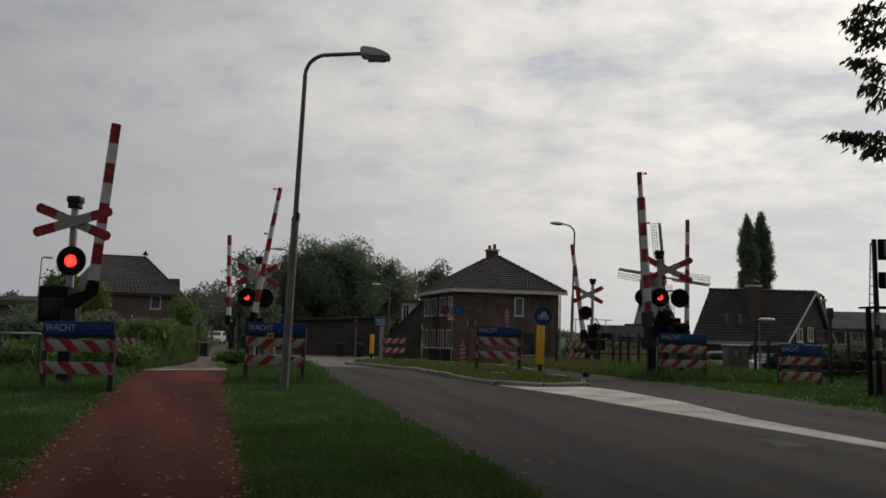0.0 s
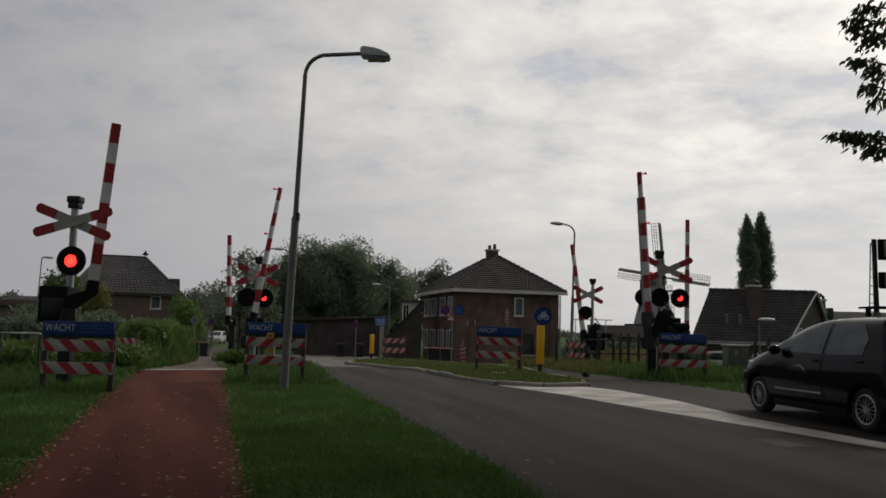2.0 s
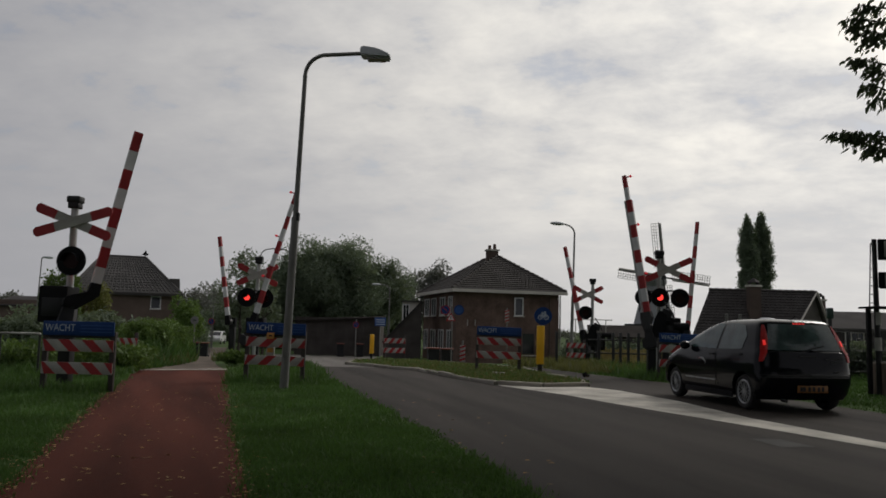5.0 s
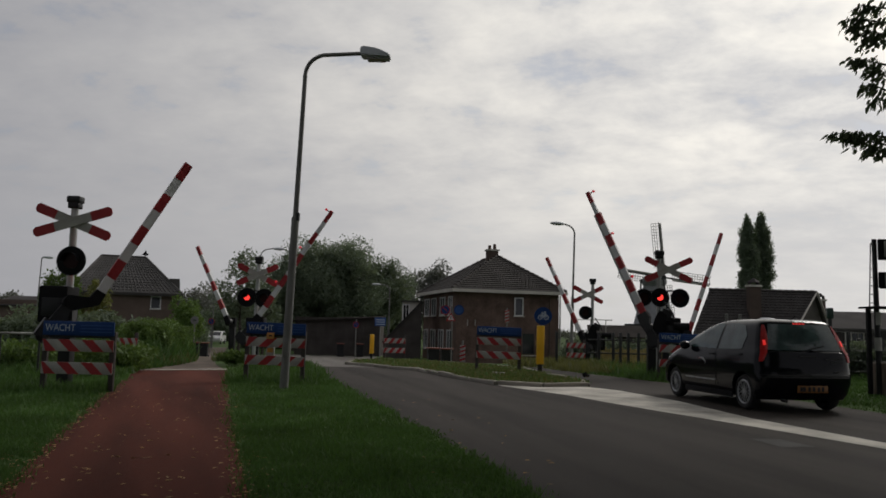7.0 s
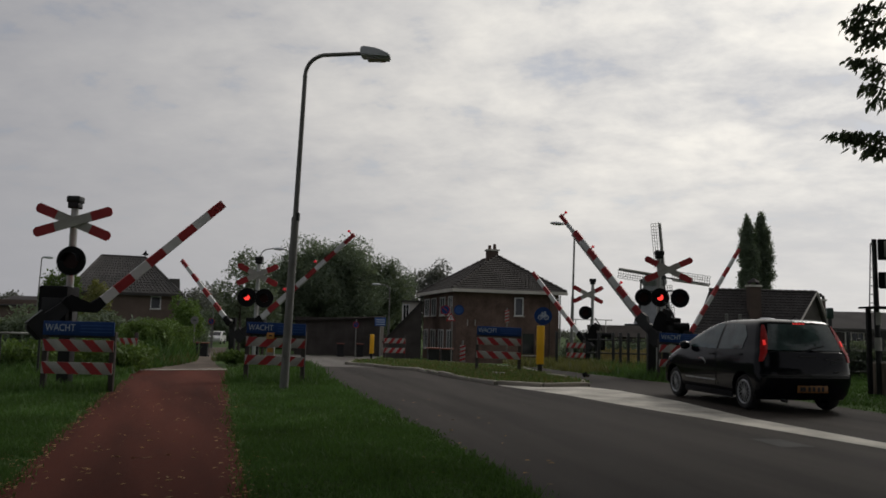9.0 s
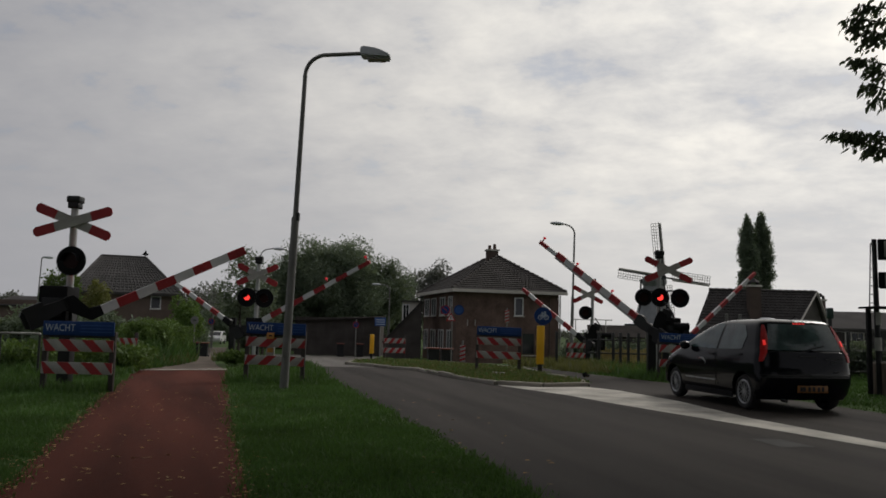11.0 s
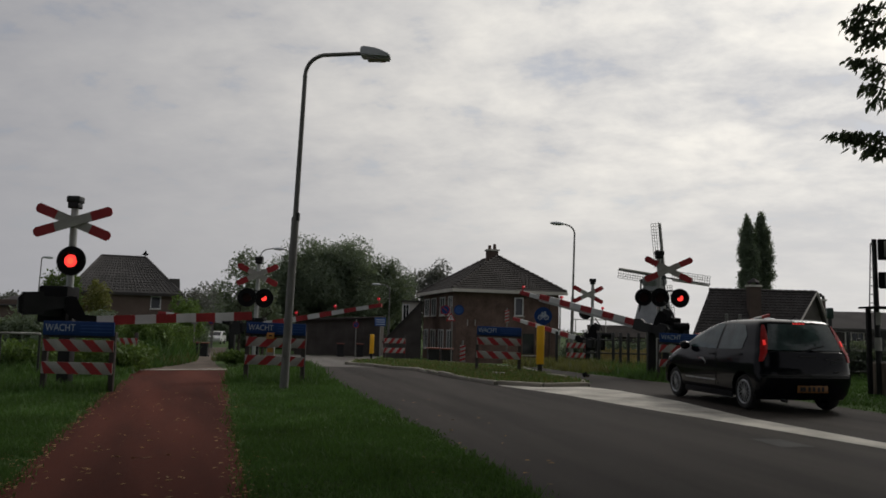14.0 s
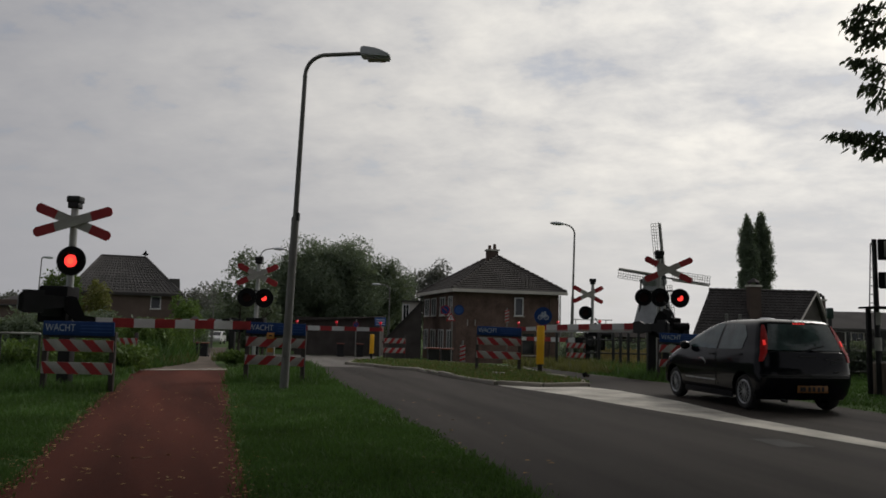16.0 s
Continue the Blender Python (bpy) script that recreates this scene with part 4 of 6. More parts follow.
def set_barrier(key, m, pivot_z, *rest, **kw):
    _, arm, yaw = barrier(m, pivot_z, *rest, **kw)
    ARMS.append((arm, pivot_z, yaw, key))


set_barrier("A", pose(-6.797, 14.55, 0), 1.512, 3.40, 35.0, 0.172, 8, "black drive post with red and white boom over the cycle path", (0.52, 0.5, 0.66), 0.34, 0.95, 0.78, (), 0.36, shift=-0.2)
set_barrier("C", pose(-5.78, 25, 0), 1.154, 4.36, -18, 0.17, 10, "black drive post with slim striped boom and red lamps", (0.55, 0.5, 0.55), 0.02, 0.6, 0.6, (0.36, 0.66, 0.985), 0.35)
set_barrier("D", pose(5.885, 22.4, 0), 1.372, 4.4, 140, 0.28, 11, "black drive post with long tapering striped boom over the road", (0.50, 0.5, 0.62), 0.0, 0.42, 0.55, (0.34, 0.66, 0.985), 0.35, mirror=True, shift=0.52, inner=0.9)
drive_fittings(5.885, 22.25, 0)
drive_fittings(6.0, 32.8, -0.31)
set_barrier("E", pose(6.024, 33, -0.31), 1.17, 4.04, 132, 0.20, 8, "black drive post with striped boom beyond the railway", (0.8, 0.5, 0.7), 0.0, 0.7, 0.5, (), 0.35, mirror=True, shift=0.3)
set_barrier("F", pose(6.837, 22.9, 0), 1.074, 3.4, 27, 0.115, 9, "slim striped boom over the footpath beside the signal", (0.3, 0.3, 0.4), 0.0, 0.7, 0, (), 0.16)
set_barrier("B", pose(-7.808, 30, -0.08), 1.352, 3.24, 159, 0.17, 8, "slim striped boom over the cycle path beyond the railway", (0.25, 0.25, 0.35), 0.0, 0.8, 0, (), 0.16, mirror=True)

crossing_signal(pose(-6.804, 14.62, 0), 3.445, 2.948, 1.44, 19.5, [(0.18900000000000006, 2.248, 0.258, 2)], "grey signal post with red and white cross and red lamp", -0.42, 0.18100000000000005, glow=0.112, cant=2.0, forward=-0.30)
crossing_signal(pose(-5.799, 25, 0, 0, 0.8), 3.288, 2.738, 1.38, 25, [(-0.283, 2.024, 0.29, 1), (0.247, 2.019, 0.29, 0)], "grey signal post with cross and twin red lamps")
crossing_signal(pose(6.191, 33, -0.31, 0, 0.5), 3.6830000000000003, 3.047, 1.38, 27, [(-0.303, 2.3, 0.27, None)], "grey signal post with cross beyond the railway", -0.1, -0.21)
crossing_signal(pose(6.137, 22.7, 0, 0, 0.6), 3.531, 3.019, 1.47, 25, [(-0.465, 2.214, 0.24, None), (0.0, 2.225, 0.262, 1), (0.562, 2.222, 0.262, 0)], "grey signal post with cross and twin red lamps beside the road", -0.1, 0.241)


# ---- signs and bollards ----
def sign_bollard(x, y, z, h, w, label, sign=None):
    th = thing("yellow_bollard", label, "bollard", pose(x, y, z, 0, 0.8))
    part("foot", box((w * 0.55, w * 0.4, 0.30), (0, 0, -0.04)), BLACK, th)
    part("body", box((w, w * 0.45, h), (0, 0, 0.24), bevel=0.02), YELLOW, th, "bright yellow reflective body")
    if sign:
        sx, sz, r = sign
        part("sign_post", rod((sx, 0.03, 0.1), (sx, 0.03, sz), 0.025), GALV, th)
        d = part("round_sign", disc(r, 0.02, (sx, -0.06, sz), 36), BLUE, th, "round blue sign with pale symbol")
        # a pale bicycle
        sym = bmesh.new()
        for e in (-1, 1):
            tube([(sx + e * r * 0.34 + r * 0.24 * math.cos(a), -0.082, sz - r * 0.15 + r * 0.24 * math.sin(a)) for a in [k * math.pi / 8 for k in range(17)]], r * 0.055, 6, sym)
        for (x0, z0), (x1, z1) in (((-0.34, -0.15), (-0.1, 0.28)), ((-0.1, 0.28), (0.24, 0.26)), ((0.24, 0.26), (0.34, -0.15)), ((-0.05, -0.12), (0.24, 0.26)), ((-0.1, 0.28), (-0.05, -0.12)), ((0.24, 0.26), (0.2, 0.45)), ((-0.2, 0.36), (0.0, 0.36)), ((0.1, 0.47), (0.3, 0.45))):
            rod((sx + x0 * r, -0.082, sz + z0 * r), (sx + x1 * r, -0.082, sz + z1 * r), r * 0.075, n=6, bm=sym)
        part("symbol", sym, LETTER, d)
    return th


sign_bollard(2.7335844768436885, 22.170744447313535, 0.05, 1.06, 0.21, "yellow bollard with round blue sign on the traffic island", (0.048, 1.5639999999999998, 0.245))
sign_bollard(-2.661, 31, -0.06, 0.74, 0.16, "small yellow bollard at the far end of the island")


def road_sign(x, y, z, top, plates, label, r=0.03):
    th = thing("road_sign", label, "road sign", pose(x, y, z))
    part("post", rod((0, 0, -0.05), (0, 0, top), r), GALV, th)
    for kind, px, pz, s in plates:
        if kind == "round":
            d = part("round_plate", disc(s, 0.02, (px, -0.04, pz), 28), BLUE, th, "round blue plate")
            part("ring", disc(s * 0.75, 0.006, (px, -0.06, pz), 28), BLUE_PALE, d)
        elif kind == "back":
            d = part("plate_back", disc(s, 0.02, (px, -0.04, pz), 28), GALV, th, "grey back of a round plate")
            part("clip", box((s * 0.9, 0.02, 0.04), (px, -0.07, pz - 0.02)), DARK_STEEL, d)
        elif kind == "noparking":
            d = part("round_plate", disc(s, 0.02, (px, -0.04, pz), 28), RED, th, "round red-edged blue plate")
            part("face", disc(s * 0.8, 0.006, (px, -0.06, pz), 28), BLUE, d)
            part("stroke", box((s * 1.5, 0.005, s * 0.16), (px, -0.068, pz), (0, 45, 0)), RED, d)
        elif kind == "tri":
            t = [(px - s, pz - s * 0.6), (px + s, pz - s * 0.6), (px, pz + s * 1.1)]
            d = part("triangle_plate", prism(t, -0.06, -0.04, axis="y"), RED, th, "red-edged warning triangle")
            part("face", prism([(px + (a - px) * 0.62, pz + (b - pz) * 0.62) for a, b in t], -0.066, -0.060, axis="y"), WHITE, d)
            part("symbol", box((s * 0.18, 0.004, s * 0.5), (px, -0.068, pz - s * 0.2)), BLACK, d)
        elif kind == "panel":
            d = part("panel", box((s, 0.03, s * 0.75), (px, -0.04, pz - s * 0.37), bevel=0.005), BLUE_PALE, th, "pale blue direction panel")
            for j in range(3):
                part("writing_bar", box((s * 0.8, 0.004, s * 0.07), (px, -0.057, pz - s * 0.25 + j * s * 0.2)), LETTER, d)
        elif kind == "plank":
            d = part("marker_plate", box((s, 0.03, s * 3), (px, -0.03, pz - s * 1.5), bevel=0.004), DIRTY_WHITE, th, "pale marker plate")
            for j in range(4):
                zz = pz - s * 1.4 + j * s * 0.75
                part("stripe", prism([(px - s / 2, zz), (px + s / 2, zz + s * 0.35), (px + s / 2, zz + s * 0.7), (px - s / 2, zz + s * 0.35)], -0.052, -0.044, axis="y"), ORANGE if "orange" in label else RED, d)
    return th


road_sign(0.437, 33, -0.3, 2.419, [("noparking", -0.28, 2.269, 0.20), ("tri", -0.047, 1.951, 0.21), ("round", 0.28, 2.283, 0.21)], "sign post with round blue plates and warning triangle")
road_sign(0.79, 29, 0, 0.8, [("plank", 0, 0.33, 0.20)], "slim red and white striped marker post")
road_sign(-3.414, 45, -1.1, 2.443, [("panel", 0, 2.601, 0.62)], "pale blue direction sign beyond the crossing")
road_sign(3.434, 42, -1.0, 3.376, [("plank", 0, 2.933, 0.22)], "slim pale marker post before the brick house")
road_sign(-12.273, 40, -0.9, 2.43, [("back", 0, 2.234, 0.20)], "grey back of a round sign among path shrubs")
road_sign(-4.874, 46, -1.1, 2.7359999999999998, [("noparking", 0, 2.414, 0.18)], "round no-parking sign before the dark shed")
road_sign(-17.744, 62, -1.1, 2.6, [("noparking", 0, 2.45, 0.25)], "far round road sign along the path")


def wheelie_bin(x, y, z, label, s=1.0):
    th = thing("wheelie_bin", label, "bin", pose(x, y, z, 0, 0, 8))
    bm = prism([(-0.22, 0), (0.22, 0), (0.27, 0.95), (-0.27, 0.95)], -0.30, 0.30, axis="y")
    part("body", bm, BLACK, th)
    part("lid", box((0.60, 0.68, 0.07), (0, 0, 0.95), bevel=0.02), mat_red_lid, th, "dull red lid")
    for e in (-1, 1):
        part("wheel", rod((e * 0.24, 0.26, 0.10), (e * 0.30, 0.26, 0.10), 0.10), RUBBER, th)
    return th


mat_red_lid = mat("bin_lid_red", (0.16, 0.045, 0.03), 0.6, var=0.2)
for bx, by in ((-7.72, 62), (-6.23, 62), (-0.35, 38), (0.28, 38.3), (-15.85, 54), (-16.6, 54.4)):
    wheelie_bin(bx, by, land(by), "black wheelie bin with dull red lid by the kerb")


STONE = thing("pale_stone", "pale flat stone lying on the traffic island", "stone", pose(1.507907590700366, 20.665500488669263, 0.05, 0, 3, 12))
part("stone", box((0.36, 0.14, 0.08), bevel=0.03), CONCRETE, STONE)


# ---- houses ----
def window(parent, x, z, w, h, y=-0.0, bars=1, frame_mat=None, axis="y"):
    """A framed window set in the face y of a wall; the glass lies behind the frame."""
    fm = frame_mat or CREAM
    t = 0.07
    fr = bmesh.new()
    loops = []
    for yy in (y - 0.06, y + 0.02):
        for k in (0, t):
            loops.append([fr.verts.new(p) for p in ((x - w / 2 + k, yy, z + k), (x + w / 2 - k, yy, z + k), (x + w / 2 - k, yy, z + h - k), (x - w / 2 + k, yy, z + h - k))])
    fo, fi, bo, bi = loops
    for k in range(4):
        n = (k + 1) % 4
        for q in ((fo[k], fo[n], fi[n], fi[k]), (bo[n], bo[k], bi[k], bi[n]), (fo[n], fo[k], bo[k], bo[n]), (fi[k], fi[n], bi[n], bi[k])):
            fr.faces.new(q)
    bmesh.ops.recalc_face_normals(fr, faces=fr.faces)
    f = part("window", fr, fm, parent, "pale painted window frame", smooth=False)
    for b in range(bars):
        part("mullion", box((t * 0.8, 0.05, h - 2 * t), (x - w / 2 + w * (b + 1) / (bars + 1), y - 0.02, z + t)), fm, f, smooth=False)
    part("pane", box((w - t, 0.02, h - t), (x, y + 0.004, z + t / 2)), GLASS_DARK, f, "dark glass pane", smooth=False)
    part("sill", box((w + 0.12, 0.14, 0.06), (x, y - 0.05, z - 0.06)), CONCRETE, f, smooth=False)
    return f


def slope(bm, a, b, c, d, thick=0.12):
    """A roof slope as a slab through four corners."""
    p = [Vector(v) for v in (a, b, c, d)]
    n = (p[1] - p[0]).cross(p[3] - p[0]).normalized()
    if n.z < 0:
        n = -n
    hi = [bm.verts.new(v) for v in p]
    lo = [bm.verts.new(v - n * thick) for v in p]
    bm.faces.new(hi)
    bm.faces.new(lo[::-1])
    for i in range(4):
        bm.faces.new((hi[i], hi[(i + 1) % 4], lo[(i + 1) % 4], lo[i]))
    bmesh.ops.recalc_face_normals(bm, faces=bm.faces)
    return bm


def tile_rows(parent, corners, rows, material, lift=0.03, cols=0):
    """Overlapping courses of tiles up a slope: corners low-left, low-right, high-right, high-left."""
    a, b, c, d = [Vector(v) for v in corners]
    n = (b - a).cross(d - a).normalized()
    if n.z < 0:
        n = -n
    v, f = [], []
    for i in range(rows):
        f0, f1 = i / rows, min(1, (i + 1.12) / rows)
        l0, r0, l1, r1 = a.lerp(d, f0), b.lerp(c, f0), a.lerp(d, f1), b.lerp(c, f1)
        m = max(1, cols or round((r0 - l0).length / 0.3))
        for j in range(m):
            e0, e1 = j / m + 0.04 / m, (j + 1) / m - 0.04 / m
            q = [l0.lerp(r0, e0) + n * (lift + 0.03), l0.lerp(r0, e1) + n * (lift + 0.03), l1.lerp(r1, e1) + n * 0.005, l1.lerp(r1, e0) + n * 0.005]
            mid = [l0.lerp(r0, (e0 + e1) / 2) + n * (lift + 0.055), l1.lerp(r1, (e0 + e1) / 2) + n * 0.03]
            k = len(v)
            v += [tuple(x) for x in q + mid + [l0.lerp(r0, e0), l0.lerp(r0, e1)]]
            f += [(k, k + 4, k + 5, k + 3), (k + 4, k + 1, k + 2, k + 5), (k + 6, k + 7, k + 1, k + 4, k)]
    ob = raw("roof_tiles", v, f, material, parent)
    return tagged(ob, kind="stuff")


def chimney(parent, x, y, z0, z1, w=0.7, pots=2, stack=None):
    c = part("chimney", box((w, w * 0.8, z1 - z0), (x, y, z0), bevel=0.01), stack or BRICK_BROWN, parent, "brick chimney stack", smooth=False)
    part("cap", box((w + 0.14, w * 0.8 + 0.14, 0.12), (x, y, z1)), CONCRETE, c, smooth=False)
    if not pots:
        part("hat", rod((x, y, z1 + 0.30), (x, y, z1 + 0.58), w * 0.62, 0.03, n=4), TILE_DARK, c, smooth=False)
        for e in (-1, 1):
            part("hat_leg", box((0.08, 0.3, 0.20), (x + e * w * 0.36, y, z1 + 0.11)), TILE_DARK, c, smooth=False)
    for i in range(pots):
        part("pot", rod((x - w * 0.25 + i * w * 0.5, y, z1 + 0.1), (x - w * 0.25 + i * w * 0.5, y, z1 + 0.42 + 0.12 * i), 0.13, 0.11), BRICK_RED, c)


def hip_house(name, label, m, w, d, eave, ridge_z, ridge_half, wall_mat, tile_mat, over=0.45, ridge_shift=0.0):
    """A brick house with a hipped roof; front at y=0, seen from -y."""
    th = thing(name, label, "house", m)
    bm = box((w, d, eave), (0, d / 2, 0))
    part("wall", bm, wall_mat, th, "brick wall", smooth=False)
    x0, x1, y0, y1 = -w / 2 - over, w / 2 + over, -over, d + over
    r0, r1, ry = ridge_shift - ridge_half, ridge_shift + ridge_half, d / 2
    bm = bmesh.new()
    A = [bm.verts.new(p) for p in ((x0, y0, eave), (x1, y0, eave), (x1, y1, eave), (x0, y1, eave))]
    R = [bm.verts.new(p) for p in ((r0, ry, ridge_z), (r1, ry, ridge_z))]
    for q in ((A[0], A[1], R[1], R[0]), (A[2], A[3], R[0], R[1]), (A[1], A[2], R[1]), (A[3], A[0], R[0]), (A[3], A[2], A[1], A[0])):
        bm.faces.new(q)
    rf = part("roof", bm, tile_mat, th, "tiled hipped roof", smooth=False)
    tile_rows(rf, ((x0, y0, eave), (x1, y0, eave), (r1, ry, ridge_z), (r0, ry, ridge_z)), 14, tile_mat)
    tile_rows(rf, ((x0, y1, eave), (x0, y0, eave), (r0, ry, ridge_z), (r0, ry, ridge_z)), 14, tile_mat)
    tile_rows(rf, ((x1, y0, eave), (x1, y1, eave), (r1, ry, ridge_z), (r1, ry, ridge_z)), 14, tile_mat)
    for a, b in (((x0, y0, eave), (r0, ry, ridge_z)), ((x1, y0, eave), (r1, ry, ridge_z)), ((r0, ry, ridge_z), (r1, ry, ridge_z))):
        part("ridge_cap", rod((a[0], a[1], a[2] + 0.05), (b[0], b[1], b[2] + 0.05), 0.10, n=8), tile_mat, rf)
    g = box((x1 - x0, 0.14, 0.20), ((x0 + x1) / 2, y0, eave - 0.16))
    for xx in (x0, x1):
        box((0.14, y1 - y0 - 0.3, 0.20), (xx, (y0 + y1) / 2, eave - 0.16), bm=g)
    part("gutter", g, TILE_DARK, th, "dark gutter board", smooth=False)
    return th, rf


def brick_house():
    """Two storeys under one hipped roof; the corner nearest the crossing lies at its origin, under the eaves."""
    th = thing("brick_house", "dark brick two-storey house with hipped tiled roof and cream gutter", "house", pose(0.73, 54, -1.1, 0, 0, 15))
    W, D, o, eave, ridge = 8.3, 10.2, 0.4, 5.02, 7.72
    r0, r1 = (4.45, 3.9), (4.45, 6.5)
    part("wall", box((W - 2 * o, D - 2 * o, eave - 0.05), (W / 2, D / 2, 0)), BRICK_RED, th, "dark red-brown brick wall", smooth=False)
    bm = bmesh.new()
    A = [bm.verts.new(p) for p in ((0, 0, eave), (W, 0, eave), (W, D, eave), (0, D, eave))]
    R = [bm.verts.new((*r, ridge)) for r in (r0, r1)]
    for q in ((A[0], A[1], R[0]), (A[1], A[2], R[1], R[0]), (A[2], A[3], R[1]), (A[3], A[0], R[0], R[1]), (A[3], A[2], A[1], A[0])):
        bm.faces.new(q)
    rf = part("roof", bm, TILE_BROWN, th, "tiled hipped roof", smooth=False)
    tile_rows(rf, ((0, 0, eave), (W, 0, eave), (*r0, ridge), (*r0, ridge)), 18, TILE_BROWN)
    tile_rows(rf, ((0, D, eave), (0, 0, eave), (*r0, ridge), (*r1, ridge)), 18, TILE_BROWN)
    for a, b in (((0, 0, eave), (*r0, ridge)), ((W, 0, eave), (*r0, ridge)), ((0, D, eave), (*r1, ridge)), ((*r0, ridge), (*r1, ridge))):
        a, b = Vector(a), Vector(b)
        n = round((b - a).length / 0.42)
        for k in range(n):
            p, q = a.lerp(b, k / n), a.lerp(b, (k + 1.1) / n)
            part("ridge_tile", rod(p + Vector((0, 0, 0.06)), q + Vector((0, 0, 0.02)), 0.13, 0.10, n=7), TILE_BROWN, rf)
    part("gutter", box((W + 0.1, 0.14, 0.22), (W / 2, -0.03, eave - 0.19)), CREAM, th, "cream painted gutter board", smooth=False)
    part("gutter", box((0.14, D, 0.22), (-0.03, D / 2 + 0.05, eave - 0.19)), CREAM, th, "cream painted gutter board", smooth=False)
    part("soffit", box((W - 0.1, 0.36, 0.04), (W / 2, 0.22, eave - 0.10)), CREAM, th, smooth=False)
    # end wall
    for x, z, w, h, fm in ((4.9, 3.30, 0.66, 1.28, WHITE), (5.62, 0.62, 1.0, 1.55, BRICK_SHADE)):
        window(th, x, z, w, h, o, 0, fm)
        part("lintel", box((w + 0.24, 0.03, 0.16), (x, o - 0.012, z + h)), BRICK_SHADE, th, smooth=False)
    # street side
    for y, z, w, h in ((1.9, 3.25, 1.0, 1.32), (4.0, 3.25, 1.4, 1.32), (6.5, 3.25, 1.4, 1.32), (8.6, 3.25, 1.4, 1.32),
                       (2.0, 0.8, 1.3, 1.45), (4.3, 0.8, 1.4, 1.45), (6.6, 0.8, 1.4, 1.45), (8.7, 0.8, 1.1, 1.45)):
        wd = window(th, 0, z, w, h, 0, 1, WHITE)
        wd.matrix_basis = pose(o, y, 0, 0, 0, -90)
    for x in (1.2, 1.75):
        part("wall_anchor", box((0.05, 0.03, 0.42), (x, o - 0.012, 2.55)), DIRTY_WHITE, th)
    chimney(rf, 4.15, 4.2, 6.9, 8.12, 0.78, stack=BRICK_SHADE)
    part("downpipe", rod((W - o + 0.06, o - 0.08, 0), (W - o + 0.06, o - 0.08, eave - 0.2), 0.05), GALV, th)
    part("downpipe", rod((W - 1.1, o - 0.06, 0), (W - 1.1, o - 0.06, eave - 0.2), 0.045), BRICK_SHADE, th)


brick_house()


def annex():
    th = thing("annex", "low dark annex with a pale dormer beside the brick house", "shed", pose(-1.8, 58, -1.1))
    part("wall", prism([(-2.2, 0), (-2.2, 1.45), (-1.0, 2.75), (0.24, 4.10), (0.32, 4.10), (0.32, 0)], 0.0, 2.2, axis="y"), TIMBER_BLACK, th, "dark boarded gable end", smooth=False)
    part("roof", slope(bmesh.new(), (-2.45, -0.15, 1.26), (-2.45, 2.3, 1.26), (0.32, 2.3, 4.27), (0.32, -0.15, 4.27)), TILE_DARK, th, smooth=False)
    d = part("dormer", box((1.25, 1.6, 1.38), (-0.43, 0.99, 2.78)), CREAM, th, "cream boarded dormer", smooth=False)
    part("dormer_roof", box((1.45, 1.9, 0.12), (-0.40, 0.95, 4.16)), TILE_DARK, d, smooth=False)
    window(d, -0.78, 2.88, 0.50, 1.15, 0.18, 1, WHITE)


annex()


def left_house():
    D = 65.0
    m = pose(-25.638, D, -1.1, 0, 0, 20)
    eave = 4.59
    th, rf = hip_house("tiled_house", "dark brick house with steep grey tiled roof and weather vane", m, 8.1, 7.5, eave, 7.7940000000000005, 1.75, BRICK_BROWN, TILE_GREY, 0.3, -0.45)
    window(th, 2.2978260869565217, 3.353, 0.80, 1.05, 0, 0, WHITE)
    part("side_gable", prism([(3.0, eave), (4.2, eave), (4.1, 5.960000000000001), (3.3, 5.960000000000001)], 0.9, 3.0, axis="y"), TILE_GREY, th, smooth=False)
    for k in range(26):
        f = (k + 0.5) / 26
        a, b = Vector((-4.35 + 8.7 * f, -0.3, eave + 0.07)), Vector((-2.2 + 3.5 * f, 3.75, 7.85))
        part("tile_rib", rod(a, b, 0.05, n=6), TILE_GREY, rf)
    vx = 1.2543478260869563
    z0 = 7.698
    vane = rod((vx, 3.75, z0 - 0.2), (vx, 3.75, z0 + 0.75), 0.025)
    prism([(vx - 0.3, z0 + 0.35), (vx + 0.15, z0 + 0.30), (vx + 0.3, z0 + 0.45), (vx + 0.12, z0 + 0.5), (vx + 0.05, z0 + 0.75), (vx - 0.12, z0 + 0.55)], 3.74, 3.76, vane, "y")
    part("weather_vane", vane, BLACK_MATT, rf, "black weather vane")


left_house()


def left_sheds():
    th = thing("low_shed", "dark low flat-roofed shed at the field edge", "shed", pose(-31.793, 60, -1.1))
    h = 3.829
    part("wall", box((4.2, 4, h - 0.1), (0, 2, 0)), BRICK_BROWN, th, smooth=False)
    part("roof", slope(bmesh.new(), (-2.4, -0.3, h - 0.5), (2.3, -0.3, h - 0.5), (2.3, 4, h + 0.3), (-2.4, 4, h + 0.3)), TILE_DARK, th, smooth=False)
    part("door", box((0.9, 0.05, 2.0), (1.3, -0.02, 0)), DIRTY_WHITE, th, smooth=False)


left_sheds()


